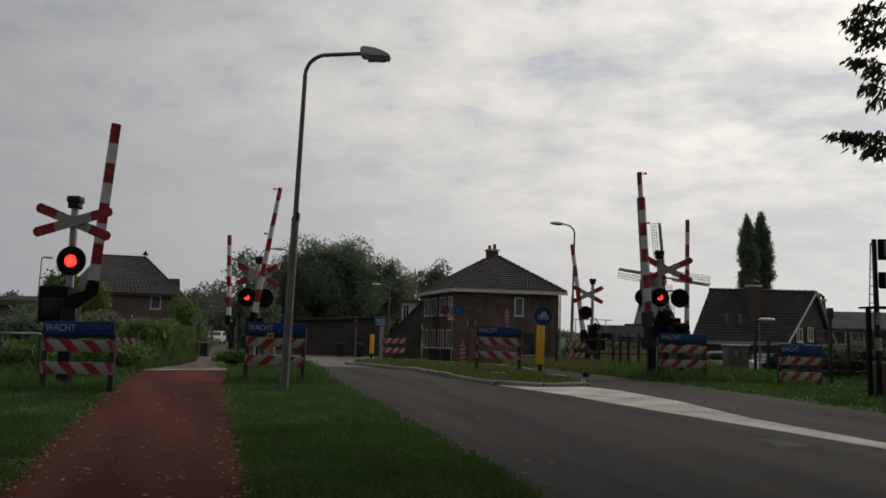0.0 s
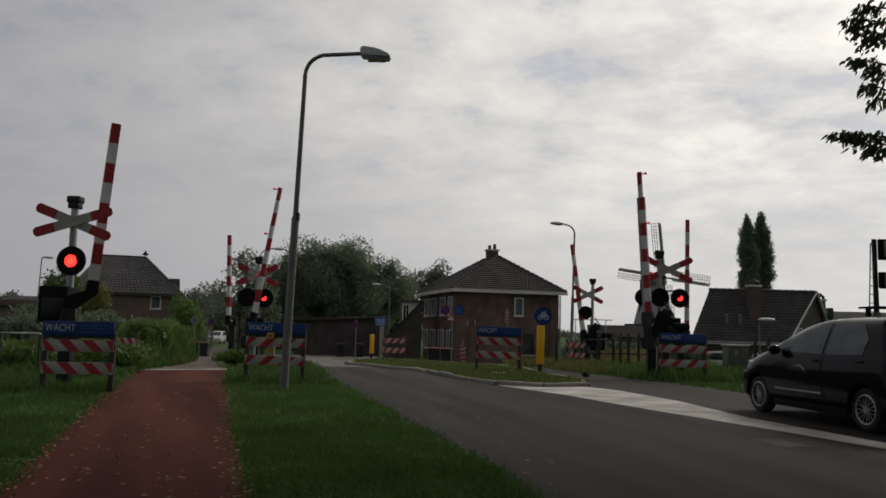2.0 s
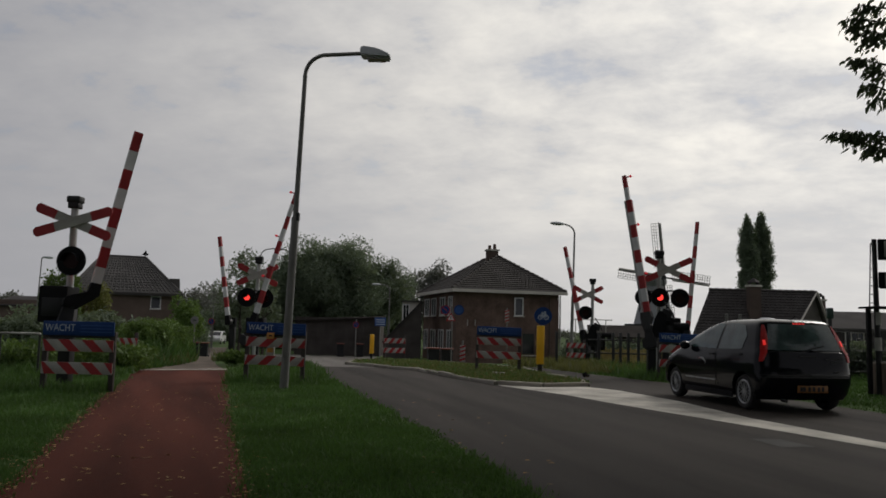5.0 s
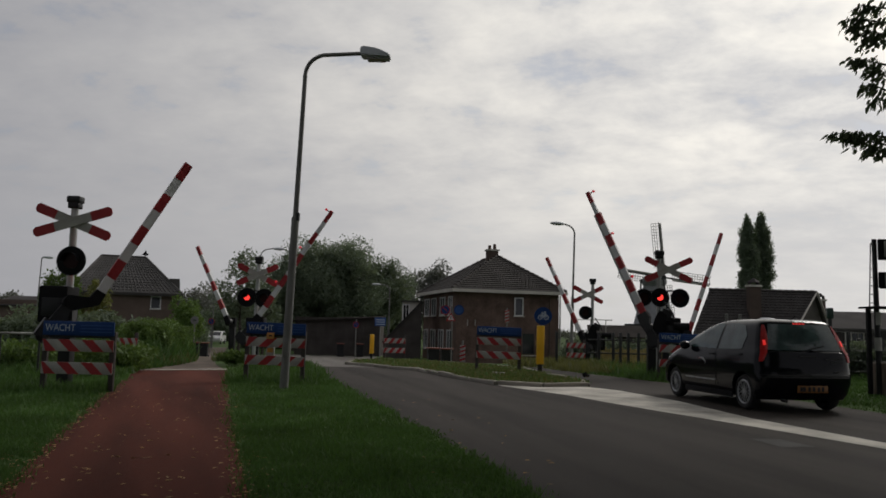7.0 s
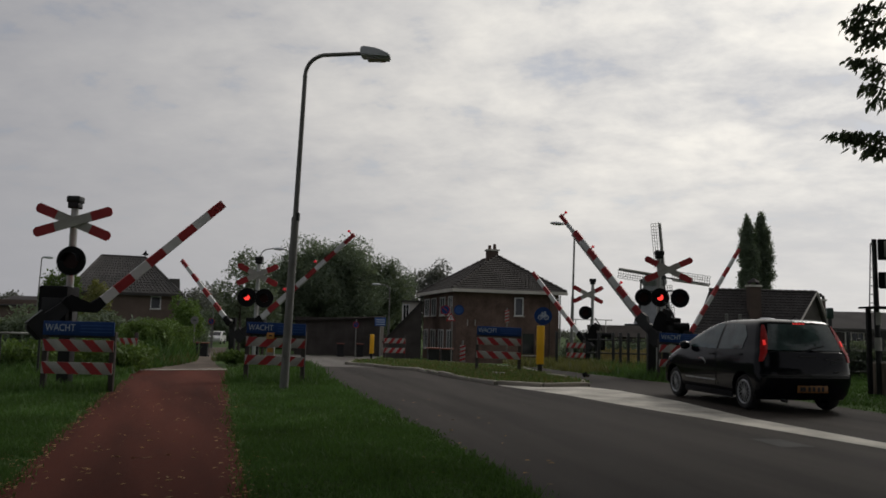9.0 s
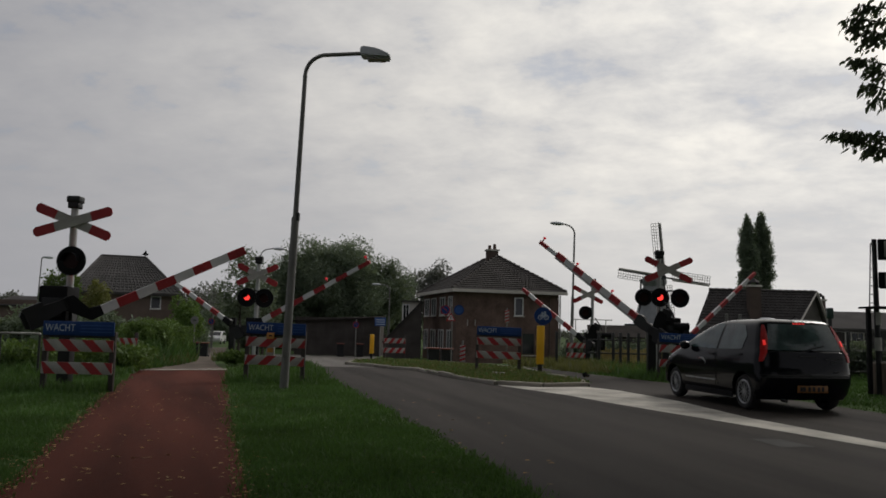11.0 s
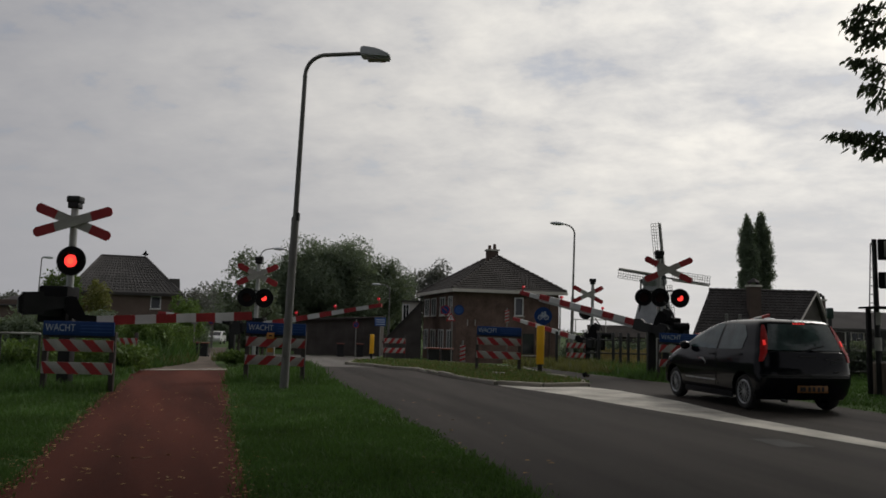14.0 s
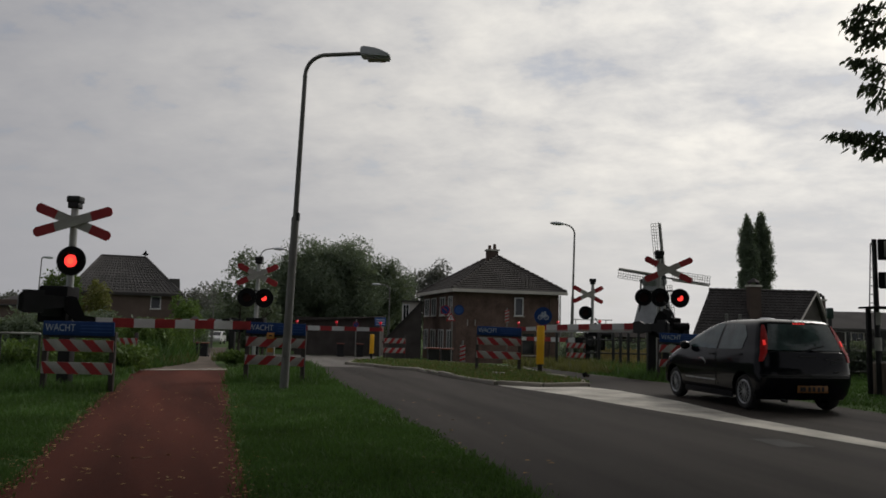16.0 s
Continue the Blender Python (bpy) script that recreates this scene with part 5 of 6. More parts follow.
def dark_shed():
    """Long black timber shed under the trees."""
    D = 64
    th = thing("timber_shed", "long black timber shed with low dark roof under trees", "shed", pose(-8.04, D, -1.1))
    h = 3.0
    part("wall", box((6.8, 4, h), (-0.2, 2, 0)), TIMBER_BLACK, th, smooth=False)
    for i in range(26):
        part("board", box((0.22, 0.03, h - 0.05), (-3.45 + i * 0.26, -0.016, 0)), TIMBER_BLACK, th, smooth=False)
    part("roof", slope(bmesh.new(), (-3.8, -0.3, h - 0.3), (3.3, -0.3, h + 0.12), (3.3, 4, h + 0.25), (-3.8, 4, h - 0.1)), SHED_ROOF, th, smooth=False)


dark_shed()


def gable_house():
    """House with a big dark roof facing the railway and a gable end with white verge boards."""
    D = 50.0
    xl, xr = 15.492, 21.614
    th = thing("gable_house", "house with large dark tiled roof and white-edged gable", "house", pose(0, D, -1.1))
    eave, ridge = 1.9020000000000001, 5.239000000000001
    rl, rr = 17.625, 24.689
    er = 26.557
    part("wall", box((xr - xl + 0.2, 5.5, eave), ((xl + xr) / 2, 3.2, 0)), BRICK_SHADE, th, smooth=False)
    bm = slope(bmesh.new(), (xl, 0, eave), (xr, 0, eave), (rr, 2.7, ridge), (rl, 2.7, ridge))
    rf = part("roof", bm, TILE_DARK, th, "dark tiled roof slope", smooth=False)
    tile_rows(rf, ((xl, 0, eave), (xr, 0, eave), (rr, 2.7, ridge), (rl, 2.7, ridge)), 18, TILE_DARK)
    for k in range(17):
        f0, f1 = k / 17, (k + 1.08) / 17
        part("ridge_tile", rod((rl + (rr - rl) * f0, 2.7, ridge + 0.06), (rl + (rr - rl) * f1, 2.7, ridge + 0.03), 0.12, 0.10, n=7), TILE_DARK, rf)
    bm = slope(bmesh.new(), (rr, 2.7, ridge), (er, 4.2, eave), (er + 0.3, 6.6, eave), (rr - 4, 6.6, ridge * 0.8))
    part("roof_back", bm, TILE_DARK, th, smooth=False)
    # gable wall between the two verges, set back
    bm = bmesh.new()
    vs = [bm.verts.new(p) for p in ((xr - 0.2, 0.5, 0), (er - 0.3, 4.3, 0), (er - 0.3, 4.3, eave), (rr - 0.05, 2.85, ridge - 0.2), (xr - 0.2, 0.5, eave))]
    bm.faces.new(vs)
    bmesh.ops.solidify(bm, geom=bm.faces[:], thickness=0.2)
    part("gable_wall", bm, TILE_BROWN, th, "dark boarded gable wall", smooth=False)
    for a, b in (((xr, -0.05, eave), (rr, 2.65, ridge)), ((rr, 2.55, ridge + 0.02), (er - 0.05, 3.9, eave + 0.05))):
        part("verge_board", rod(Vector(a), Vector(b), 0.06, n=6), CREAM, th, "white verge board")
    d = Vector((er - xr, 3.8, 0)).normalized()
    for f, zz, w, h in ((0.30, 2.0, 0.7, 0.9), (0.52, 2.05, 0.7, 0.9), (0.35, 0.5, 0.9, 1.0)):
        p = Vector((xr - 0.2, 0.5, 0)) + d * (f * (Vector((er - xr, 3.8, 0)).length))
        wd = window(th, 0, 0, w, h, -0.12, 1)
        wd.matrix_basis = pose(p.x, p.y, zz, 0, 0, math.degrees(math.atan2(d.y, d.x)))
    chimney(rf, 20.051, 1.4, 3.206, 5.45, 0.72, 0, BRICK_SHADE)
    part("fascia", box((xr - xl + 0.2, 0.12, 0.16), ((xl + xr) / 2, -0.05, eave - 0.14)), CREAM, th, "pale gutter board", smooth=False)
    for sx in (18.114, 18.969):
        part("roof_vent", rod((sx, 1.0, eave + 1.0), (sx, 0.9, eave + 1.75), 0.10), GALV, th)


gable_house()


def far_right_house():
    D = 58
    xl, xr = 26.909, 35.078
    th = thing("long_house", "long low house with dark roof behind the gable house", "house", pose(0, D, -1.1))
    eave, ridge = 2.9939999999999998, 4.317
    part("wall", box((xr - xl, 6, eave), ((xl + xr) / 2, 3, 0)), TILE_DARK, th, smooth=False)
    part("roof", slope(bmesh.new(), (xl - 0.3, -0.3, eave), (xr, -0.3, eave), (xr, 3, ridge), (xl - 0.3, 3, ridge)), TILE_DARK, th, smooth=False)
    part("fascia", box((xr - xl, 0.1, 0.14), ((xl + xr) / 2, -0.35, eave - 0.12)), TILE_GREY, th, smooth=False)
    window(th, 29.849, eave - 1.15, 1.4, 0.9, 0, 2)
    window(th, 28.542, 0.9, 1.0, 1.0, 0, 1)
    chimney(th, 27.943, 1.0, 3.856, 5.0, 0.55, 0)


far_right_house()


def windmill():
    D = 210.0
    th = thing("windmill", "grey old Dutch smock windmill with four lattice sails", "windmill", pose(54.577, D, -1.1))
    k = D / 1414.0
    n = 8
    body = bmesh.new()
    zb, zt = 0.0, 15.770999999999999
    rods = [(46 * k, zb), (40 * k, zt * 0.30), (24 * k, zt * 0.85), (19 * k, zt)]
    tube([(1.188, 0, z) for _, z in rods], [r * 0.92 for r, _ in rods], n, body)
    part("tower", body, MILL_GREY, th, "grey tapered smock tower", smooth=False)
    part("stage", rod((1.188, 0, zt * 0.27), (1.188, 0, zt * 0.30), 52 * k, n=16), DARK_STEEL, th, smooth=False)
    cap = bmesh.new()
    bmesh.ops.create_uvsphere(cap, u_segments=14, v_segments=8, radius=1, matrix=Matrix.Translation((1.188, 0, zt + 0.2)) @ Matrix.Diagonal((22 * k, 24 * k, 15 * k, 1)))
    part("cap", cap, MILL_GREY, th, "rounded grey cap")
    hub = Vector((2.524, -4.0, 16.838))
    part("hub", rod(hub + Vector((0, -0.6, 0)), hub + Vector((0, 3.0, 0)), 0.6), DARK_STEEL, th)
    for ang, ln in ((95, 97 * k), (172, 80 * k), (-7, 82 * k), (-85, 80 * k)):
        a = radians(ang)
        d, s = Vector((math.cos(a), 0, math.sin(a))), Vector((-math.sin(a), 0, math.cos(a)))
        bm = rod(hub, hub + d * ln, 0.22, 0.12, 8)
        for i in range(16):
            p = hub + d * ln * (0.18 + 0.80 * i / 15)
            rod(p - s * 0.4, p + s * 2.0, 0.06, n=5, bm=bm)
        for o in (0.8, 1.4, 2.0):
            rod(hub + d * ln * 0.18 + s * o, hub + d * ln * 0.98 + s * o, 0.06, n=5, bm=bm)
        part("sail", bm, DARK_STEEL, th, "open lattice sail")
        b0, b1 = hub + d * ln * 0.2 - s * 0.4, hub + d * ln * 0.98 - s * 0.4
        pl = rod(b0, b1, 0.26, n=8)
        part("wind_board", pl, DIRTY_WHITE, th, "pale leading board", smooth=False)
    part("hatch", box((1.6, 0.1, 1.8), (1.782, -25 * k, zt * 0.62 - 1)), DIRTY_WHITE, th, smooth=False)
    part("tail_pole", rod((-20 * k, -1, zt * 0.25), (-17 * k, -1, zt + 0.6), 0.25), DARK_STEEL, th)


windmill()



# ---- railway side: cabinet, signal mast, fence, rail, parked cars ----
def relay_cabinet():
    x, y = (9.337, 25.492)
    th = thing("relay_cabinet", "grey-green steel relay cabinet with pale lid on grass", "cabinet", pose(x, y, 0, 0, 0, 6))
    part("plinth", box((0.66, 0.45, 0.10), (0, 0, -0.03)), CONCRETE, th)
    body = part("body", box((0.66, 0.45, 0.80), (0, 0, 0.06), bevel=0.012), CABINET, th)
    part("lid", box((0.74, 0.52, 0.06), (0, 0, 0.86), bevel=0.015), DIRTY_WHITE, th, "pale sloping lid")
    for e in (-1, 1):
        d = part("door", box((0.305, 0.02, 0.70), (e * 0.157, -0.232, 0.11), bevel=0.005), CABINET, body)
        part("hinge", box((0.02, 0.02, 0.06), (e * 0.30, -0.245, 0.6)), DARK_STEEL, d)
    part("notice", box((0.06, 0.006, 0.10), (-0.10, -0.246, 0.62)), DIRTY_WHITE, body, "small pale notice")


relay_cabinet()


def railway_signal():
    x, y = 9.418, 17.3
    th = thing("railway_signal", "railway signal mast with ladder and black signal heads", "railway signal", pose(x, y, -0.05))
    part("concrete_base", box((0.5, 0.5, 0.74), (0.27, 0.1, 0), bevel=0.02), PATH_TAN, th)
    top = 3.412
    part("mast", rod((0, 0, 0), (-0.03, 0, top), 0.06, 0.05), BLACK, th)
    for k in range(2):
        part("white_band", rod((0, 0, 1.0 + 0.55 * k), (0, 0, 1.28 + 0.55 * k), 0.068), DIRTY_WHITE, th)
    part("rear_post", box((0.075, 0.11, 1.9), (-0.17, 0.05, 0), bevel=0.01), BLACK_MATT, th)
    part("platform", box((0.62, 0.6, 0.04), (0.05, 0, 1.903)), BLACK_MATT, th)
    lad = bmesh.new()
    z0, z1 = 1.835, 3.311
    for e in (-0.055, 0.055):
        rod((-0.17 + e, -0.10, z0), (-0.09 + e * 0.8, -0.05, z1), 0.012, n=6, bm=lad)
    for k in range(9):
        f = k / 8
        c = -0.17 + 0.08 * f
        rod((c - 0.055, -0.10 + 0.05 * f, z0 + (z1 - z0) * f), (c + 0.055, -0.10 + 0.05 * f, z0 + (z1 - z0) * f), 0.009, n=6, bm=lad)
    part("ladder", lad, DARK_STEEL, th, "steel ladder")
    for zc, hh in ((3.178, 0.46), (2.512, 0.36)):
        h = part("signal_head", box((0.42, 0.06, hh), (0.20, -0.10, zc - hh / 2), bevel=0.03), BLACK_MATT, th, "black signal head board")
        part("face_plate", box((0.26, 0.02, hh * 0.75), (0.24, -0.142, zc - hh * 0.36), bevel=0.008), DIRTY_WHITE, h, "pale plate")
    part("guard_rail", rod((-0.22, -0.25, 1.9300000000000002), (0.45, -0.25, 1.9300000000000002), 0.02), DARK_STEEL, th)


railway_signal()


def dark_post(x, y, z, h, w, label, cap=None):
    th = thing("fence_post", label, "post", pose(x, y, z))
    part("post", box((w, w, h), (0, 0, -0.05), bevel=0.01), DARK_STEEL, th)
    if cap:
        part("cap", box((w * 2.2, w * 1.6, 0.28), (0, 0, h - 0.12), bevel=0.03), cap, th)
    return th


dark_post(10.179, 21, 0, 1.825, 0.075, "dark green post beside the warning barricade", TEAL)


def boundary_fence():
    th = thing("railway_fence", "dark steel post and rail fence along the railway", "fence")
    y = 27.5
    for px in (3.964, 5.41, 5.892, 6.142, 6.412, 6.76, 8.978, 10.753, 11.197, 14.286):
        part("post", box((0.09, 0.09, 1.2550000000000001), (px, y, -0.05), bevel=0.01), DARK_STEEL, th)
    for z in (0.95, 0.5):
        part("rail", rod((5.024, y, z), (7.338, y, z), 0.025), DARK_STEEL, th)
        part("rail", rod((8.785, y, z), (14.672, y, z), 0.018), DARK_STEEL, th)
    th = thing("timber_fence", "pale yellowish upright timber fence boards", "fence")
    y = 34.0
    for i in range(24):
        px = 6.736 + i * 0.115
        part("board", box((0.09, 0.02, 0.95 + 0.04 * (i % 3)), (px, y, land(y) - 0.05)), TIMBER_PALE, th, smooth=False)
    part("rail", box((2.9, 0.05, 0.08), (6.736 + 1.35, y + 0.04, land(y) + 0.6)), TIMBER_BROWN, th)


boundary_fence()


def path_rail():
    th = thing("pale_rail", "pale tubular rail beside the cycle path", "railing")
    z = 0.896
    part("rail", rod((-10.745, 17, z), (-8.457, 17, z), 0.024), DIRTY_WHITE, th)
    for px in (-10.268, -8.481, -9.315):
        part("post", rod((px, 17.03, -0.05), (px, 17.03, z), 0.026), DARK_STEEL, th)


path_rail()


def mesh_fence():
    """Dark security fence and hedge between the verge and the railway."""
    th = thing("security_fence", "dark green welded mesh fence beside the railway", "fence")
    y = 23.4
    for i in range(8):
        part("post", box((0.06, 0.06, 1.45), (10.9 + i * 0.95, y, -0.05), bevel=0.006), DARK_STEEL, th)
    for z in (0.25, 0.55, 0.85, 1.15, 1.38):
        part("wire_rail", rod((10.9, y - 0.03, z), (17.6, y - 0.03, z), 0.010, n=6), DARK_STEEL, th)
    for i in range(84):
        part("wire", rod((10.92 + i * 0.08, y - 0.035, 0.03), (10.92 + i * 0.08, y - 0.035, 1.38), 0.005, n=4), DARK_STEEL, th, smooth=False)


mesh_fence()
for i, (hx, hy, hz) in enumerate([(6.3, 37.0, 1.3), (7.6, 37.4, 1.5), (8.9, 37.2, 1.4), (10.2, 37.6, 1.5), (11.6, 37.6, 1.4)]):
    tree("hedge_shrub", "dark overgrown hedge shrub behind the timber fence", (hx, hy, land(hy)), hz * 0.55, (1.0, 0.7, hz * 0.62), 3000, 0.07, LEAF_DARK, 260 + i, 20, 0.04, 0.4, inner=1000)
for i, (hx, hy, hz) in enumerate([(12.0, 25.3, 0.75), (13.3, 25.6, 0.85), (14.7, 25.5, 0.8), (16.2, 25.6, 0.9)]):
    tree("hedge_shrub", "dark clipped hedge shrub behind the security fence", (hx, hy, 0), hz * 0.62, (0.95, 0.6, hz * 0.7), 3600, 0.06, LEAF_DARK, 240 + i, 20, 0.04, 0.4, inner=1200)


def low_barn():
    th = thing("low_barn", "long low grey barn roof behind the fence", "barn", pose(17.382, 75, -1.1))
    h, e = 3.0300000000000002, 1.927
    part("wall", box((6.6, 5, e), (-0.3, 2.5, 0)), TIMBER_BLACK, th, smooth=False)
    part("roof", slope(bmesh.new(), (-3.7, -0.3, e), (3.2, -0.3, e), (3.0, 2.5, h), (-3.3, 2.5, h)), SHED_ROOF, th, smooth=False)
    part("white_rail", rod((-5.2, -1, 3.4570000000000003), (-1.6, -1, 3.4570000000000003), 0.04), DIRTY_WHITE, th)
    for x in (-5.0, -3.6, -2.2):
        part("rail_post", rod((x, -1, 0), (x, -1, 3.4570000000000003), 0.04), DIRTY_WHITE, th)


low_barn()


def parked_car(x, y, z, turn, paint, label):
    th = thing("parked_car", label, "car", pose(x, y, z, 0, 0, turn))
    bm = prism([(-2.0, 0.25), (2.0, 0.25), (2.05, 0.6), (1.85, 0.78), (1.0, 0.92), (0.45, 1.36), (-1.2, 1.42), (-1.75, 0.98), (-2.0, 0.9)], -0.8, 0.8, axis="y")
    bmesh.ops.bevel(bm, geom=bm.edges[:], offset=0.07, segments=2, affect="EDGES")
    b = part("body", bm, paint, th)
    for e in (-1, 1):
        part("side_window", prism([(0.80, 0.95), (0.38, 1.28), (-1.15, 1.33), (-1.5, 0.98)], e * 0.805 - 0.006, e * 0.805 + 0.006, axis="y"), GLASS_DARK, b)
        part("tail_light", box((0.03, 0.22, 0.16), (-2.0, e * 0.62, 0.66)), TAIL_RED, b)
        for wx in (-1.25, 1.25):
            w = part("wheel", rod((wx, e * 0.66, 0.3), (wx, e * 0.83, 0.3), 0.3, n=20), RUBBER, th)
            part("rim", rod((wx, e * 0.83, 0.3), (wx, e * 0.84, 0.3), 0.19, n=16), ALLOY, w)
    part("rear_window", box((0.02, 1.2, 0.58), (-1.75, 0, 1.01), (0, 51, 0)), GLASS_DARK, b)
    part("windscreen", box((0.02, 1.25, 0.62), (1.02, 0, 0.96), (0, -51, 0)), GLASS_DARK, b)
    return th


parked_car(-25.7, 92, -1.1, -84, WHITE_CAR, "small white car parked far along the path")
parked_car(14.389, 42, land(42), 150, WHITE_CAR, "white car parked behind the relay cabinet")
parked_car(18.26, 43, -1.1, 20, CAR_BLACK, "dark car parked before the gable house")


def road_litter():
    x, y = (3.903, 21.600)
    th = thing("litter", "small crumpled dark scrap lying on the road edge", "litter", pose(x, y, 0.004, 0, 0, 25))
    rng = random.Random(5)
    bm = bmesh.new()
    for cx, cz, sx, sz in ((-0.05, 0.05, 0.055, 0.05), (0.055, 0.035, 0.06, 0.032), (0.0, 0.085, 0.03, 0.04)):
        bmesh.ops.create_icosphere(bm, subdivisions=2, radius=1, matrix=Matrix.Translation((cx, 0, cz)) @ Matrix.Diagonal((sx, 0.04, sz, 1)))
    for v in bm.verts:
        v.co *= 1 + 0.45 * (rng.random() - 0.5)
        v.co.z = max(0, v.co.z)
    part("scrap", bm, BLACK_MATT, th, smooth=False)
    part("flap", box((0.09, 0.03, 0.006), (0.05, 0, 0.03), (20, -30, 10)), LEAF_FALLEN, th, "brown flap", smooth=False)


road_litter()


def far_hedges():
    rng = np.random.default_rng(90)
    for i, (x, y, w, h) in enumerate([(-75, 190, 70, 5), (-18, 150, 40, 5), (40, 240, 60, 4.0), (95, 170, 60, 4.5), (140, 200, 60, 5), (-140, 200, 80, 6)]):
        cen = [(x + w * (rng.random() - 0.5), y + 3 * rng.normal(), LOW + h * (0.25 + 0.35 * rng.random())) for _ in range(26)]
        rad = [(w * 0.05 + 1.5, 2.0, h * 0.32)] * 26
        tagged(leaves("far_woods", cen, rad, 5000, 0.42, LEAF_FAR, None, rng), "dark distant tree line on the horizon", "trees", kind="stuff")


far_hedges()


# ---- black hatchback ----
def level_outline(xf, xr, w, cf, cr, n=9):
    """A rounded plan outline at one height: nose at xf, tail at xr, half width w, corner depths cf and cr."""
    pts = []
    for i in range(n):
        a = math.pi / 2 * i / (n - 1)
        pts.append((xf - cf + cf * math.cos(a) ** 0.75, w * math.sin(a) ** 0.50))
    for i in range(n):
        a = math.pi / 2 * i / (n - 1)
        pts.append((xr + cr - cr * math.sin(a) ** 0.70, w * math.cos(a) ** 0.50))
    return pts + [(x, -y) for x, y in reversed(pts[1:-1])]


CAR_LEVELS = [(0.20, 3.05, -0.50, 0.74, 0.42, 0.18), (0.30, 3.14, -0.58, 0.79, 0.46, 0.22), (0.46, 3.17, -0.63, 0.815, 0.52, 0.24), (0.58, 3.14, -0.635, 0.825, 0.56, 0.24), (0.61, 3.12, -0.60, 0.825, 0.58, 0.22),
              (0.74, 3.04, -0.575, 0.825, 0.62, 0.22), (0.83, 2.86, -0.57, 0.82, 0.62, 0.22), (0.92, 2.62, -0.565, 0.805, 0.56, 0.21), (0.955, 2.50, -0.56, 0.795, 0.50, 0.21), (0.975, 2.42, -0.53, 0.785, 0.46, 0.20),
              (1.10, 2.12, -0.48, 0.755, 0.42, 0.19), (1.25, 1.76, -0.41, 0.705, 0.40, 0.18), (1.36, 1.46, -0.355, 0.665, 0.40, 0.17), (1.425, 1.20, -0.31, 0.62, 0.42, 0.17), (1.462, 0.94, -0.22, 0.55, 0.42, 0.17), (1.48, 0.60, 0.02, 0.40, 0.30, 0.15)]


def car_side(z):
    zs = [l[0] for l in CAR_LEVELS]
    return [float(np.interp(z, zs, [l[i] for l in CAR_LEVELS])) for i in range(1, 6)]


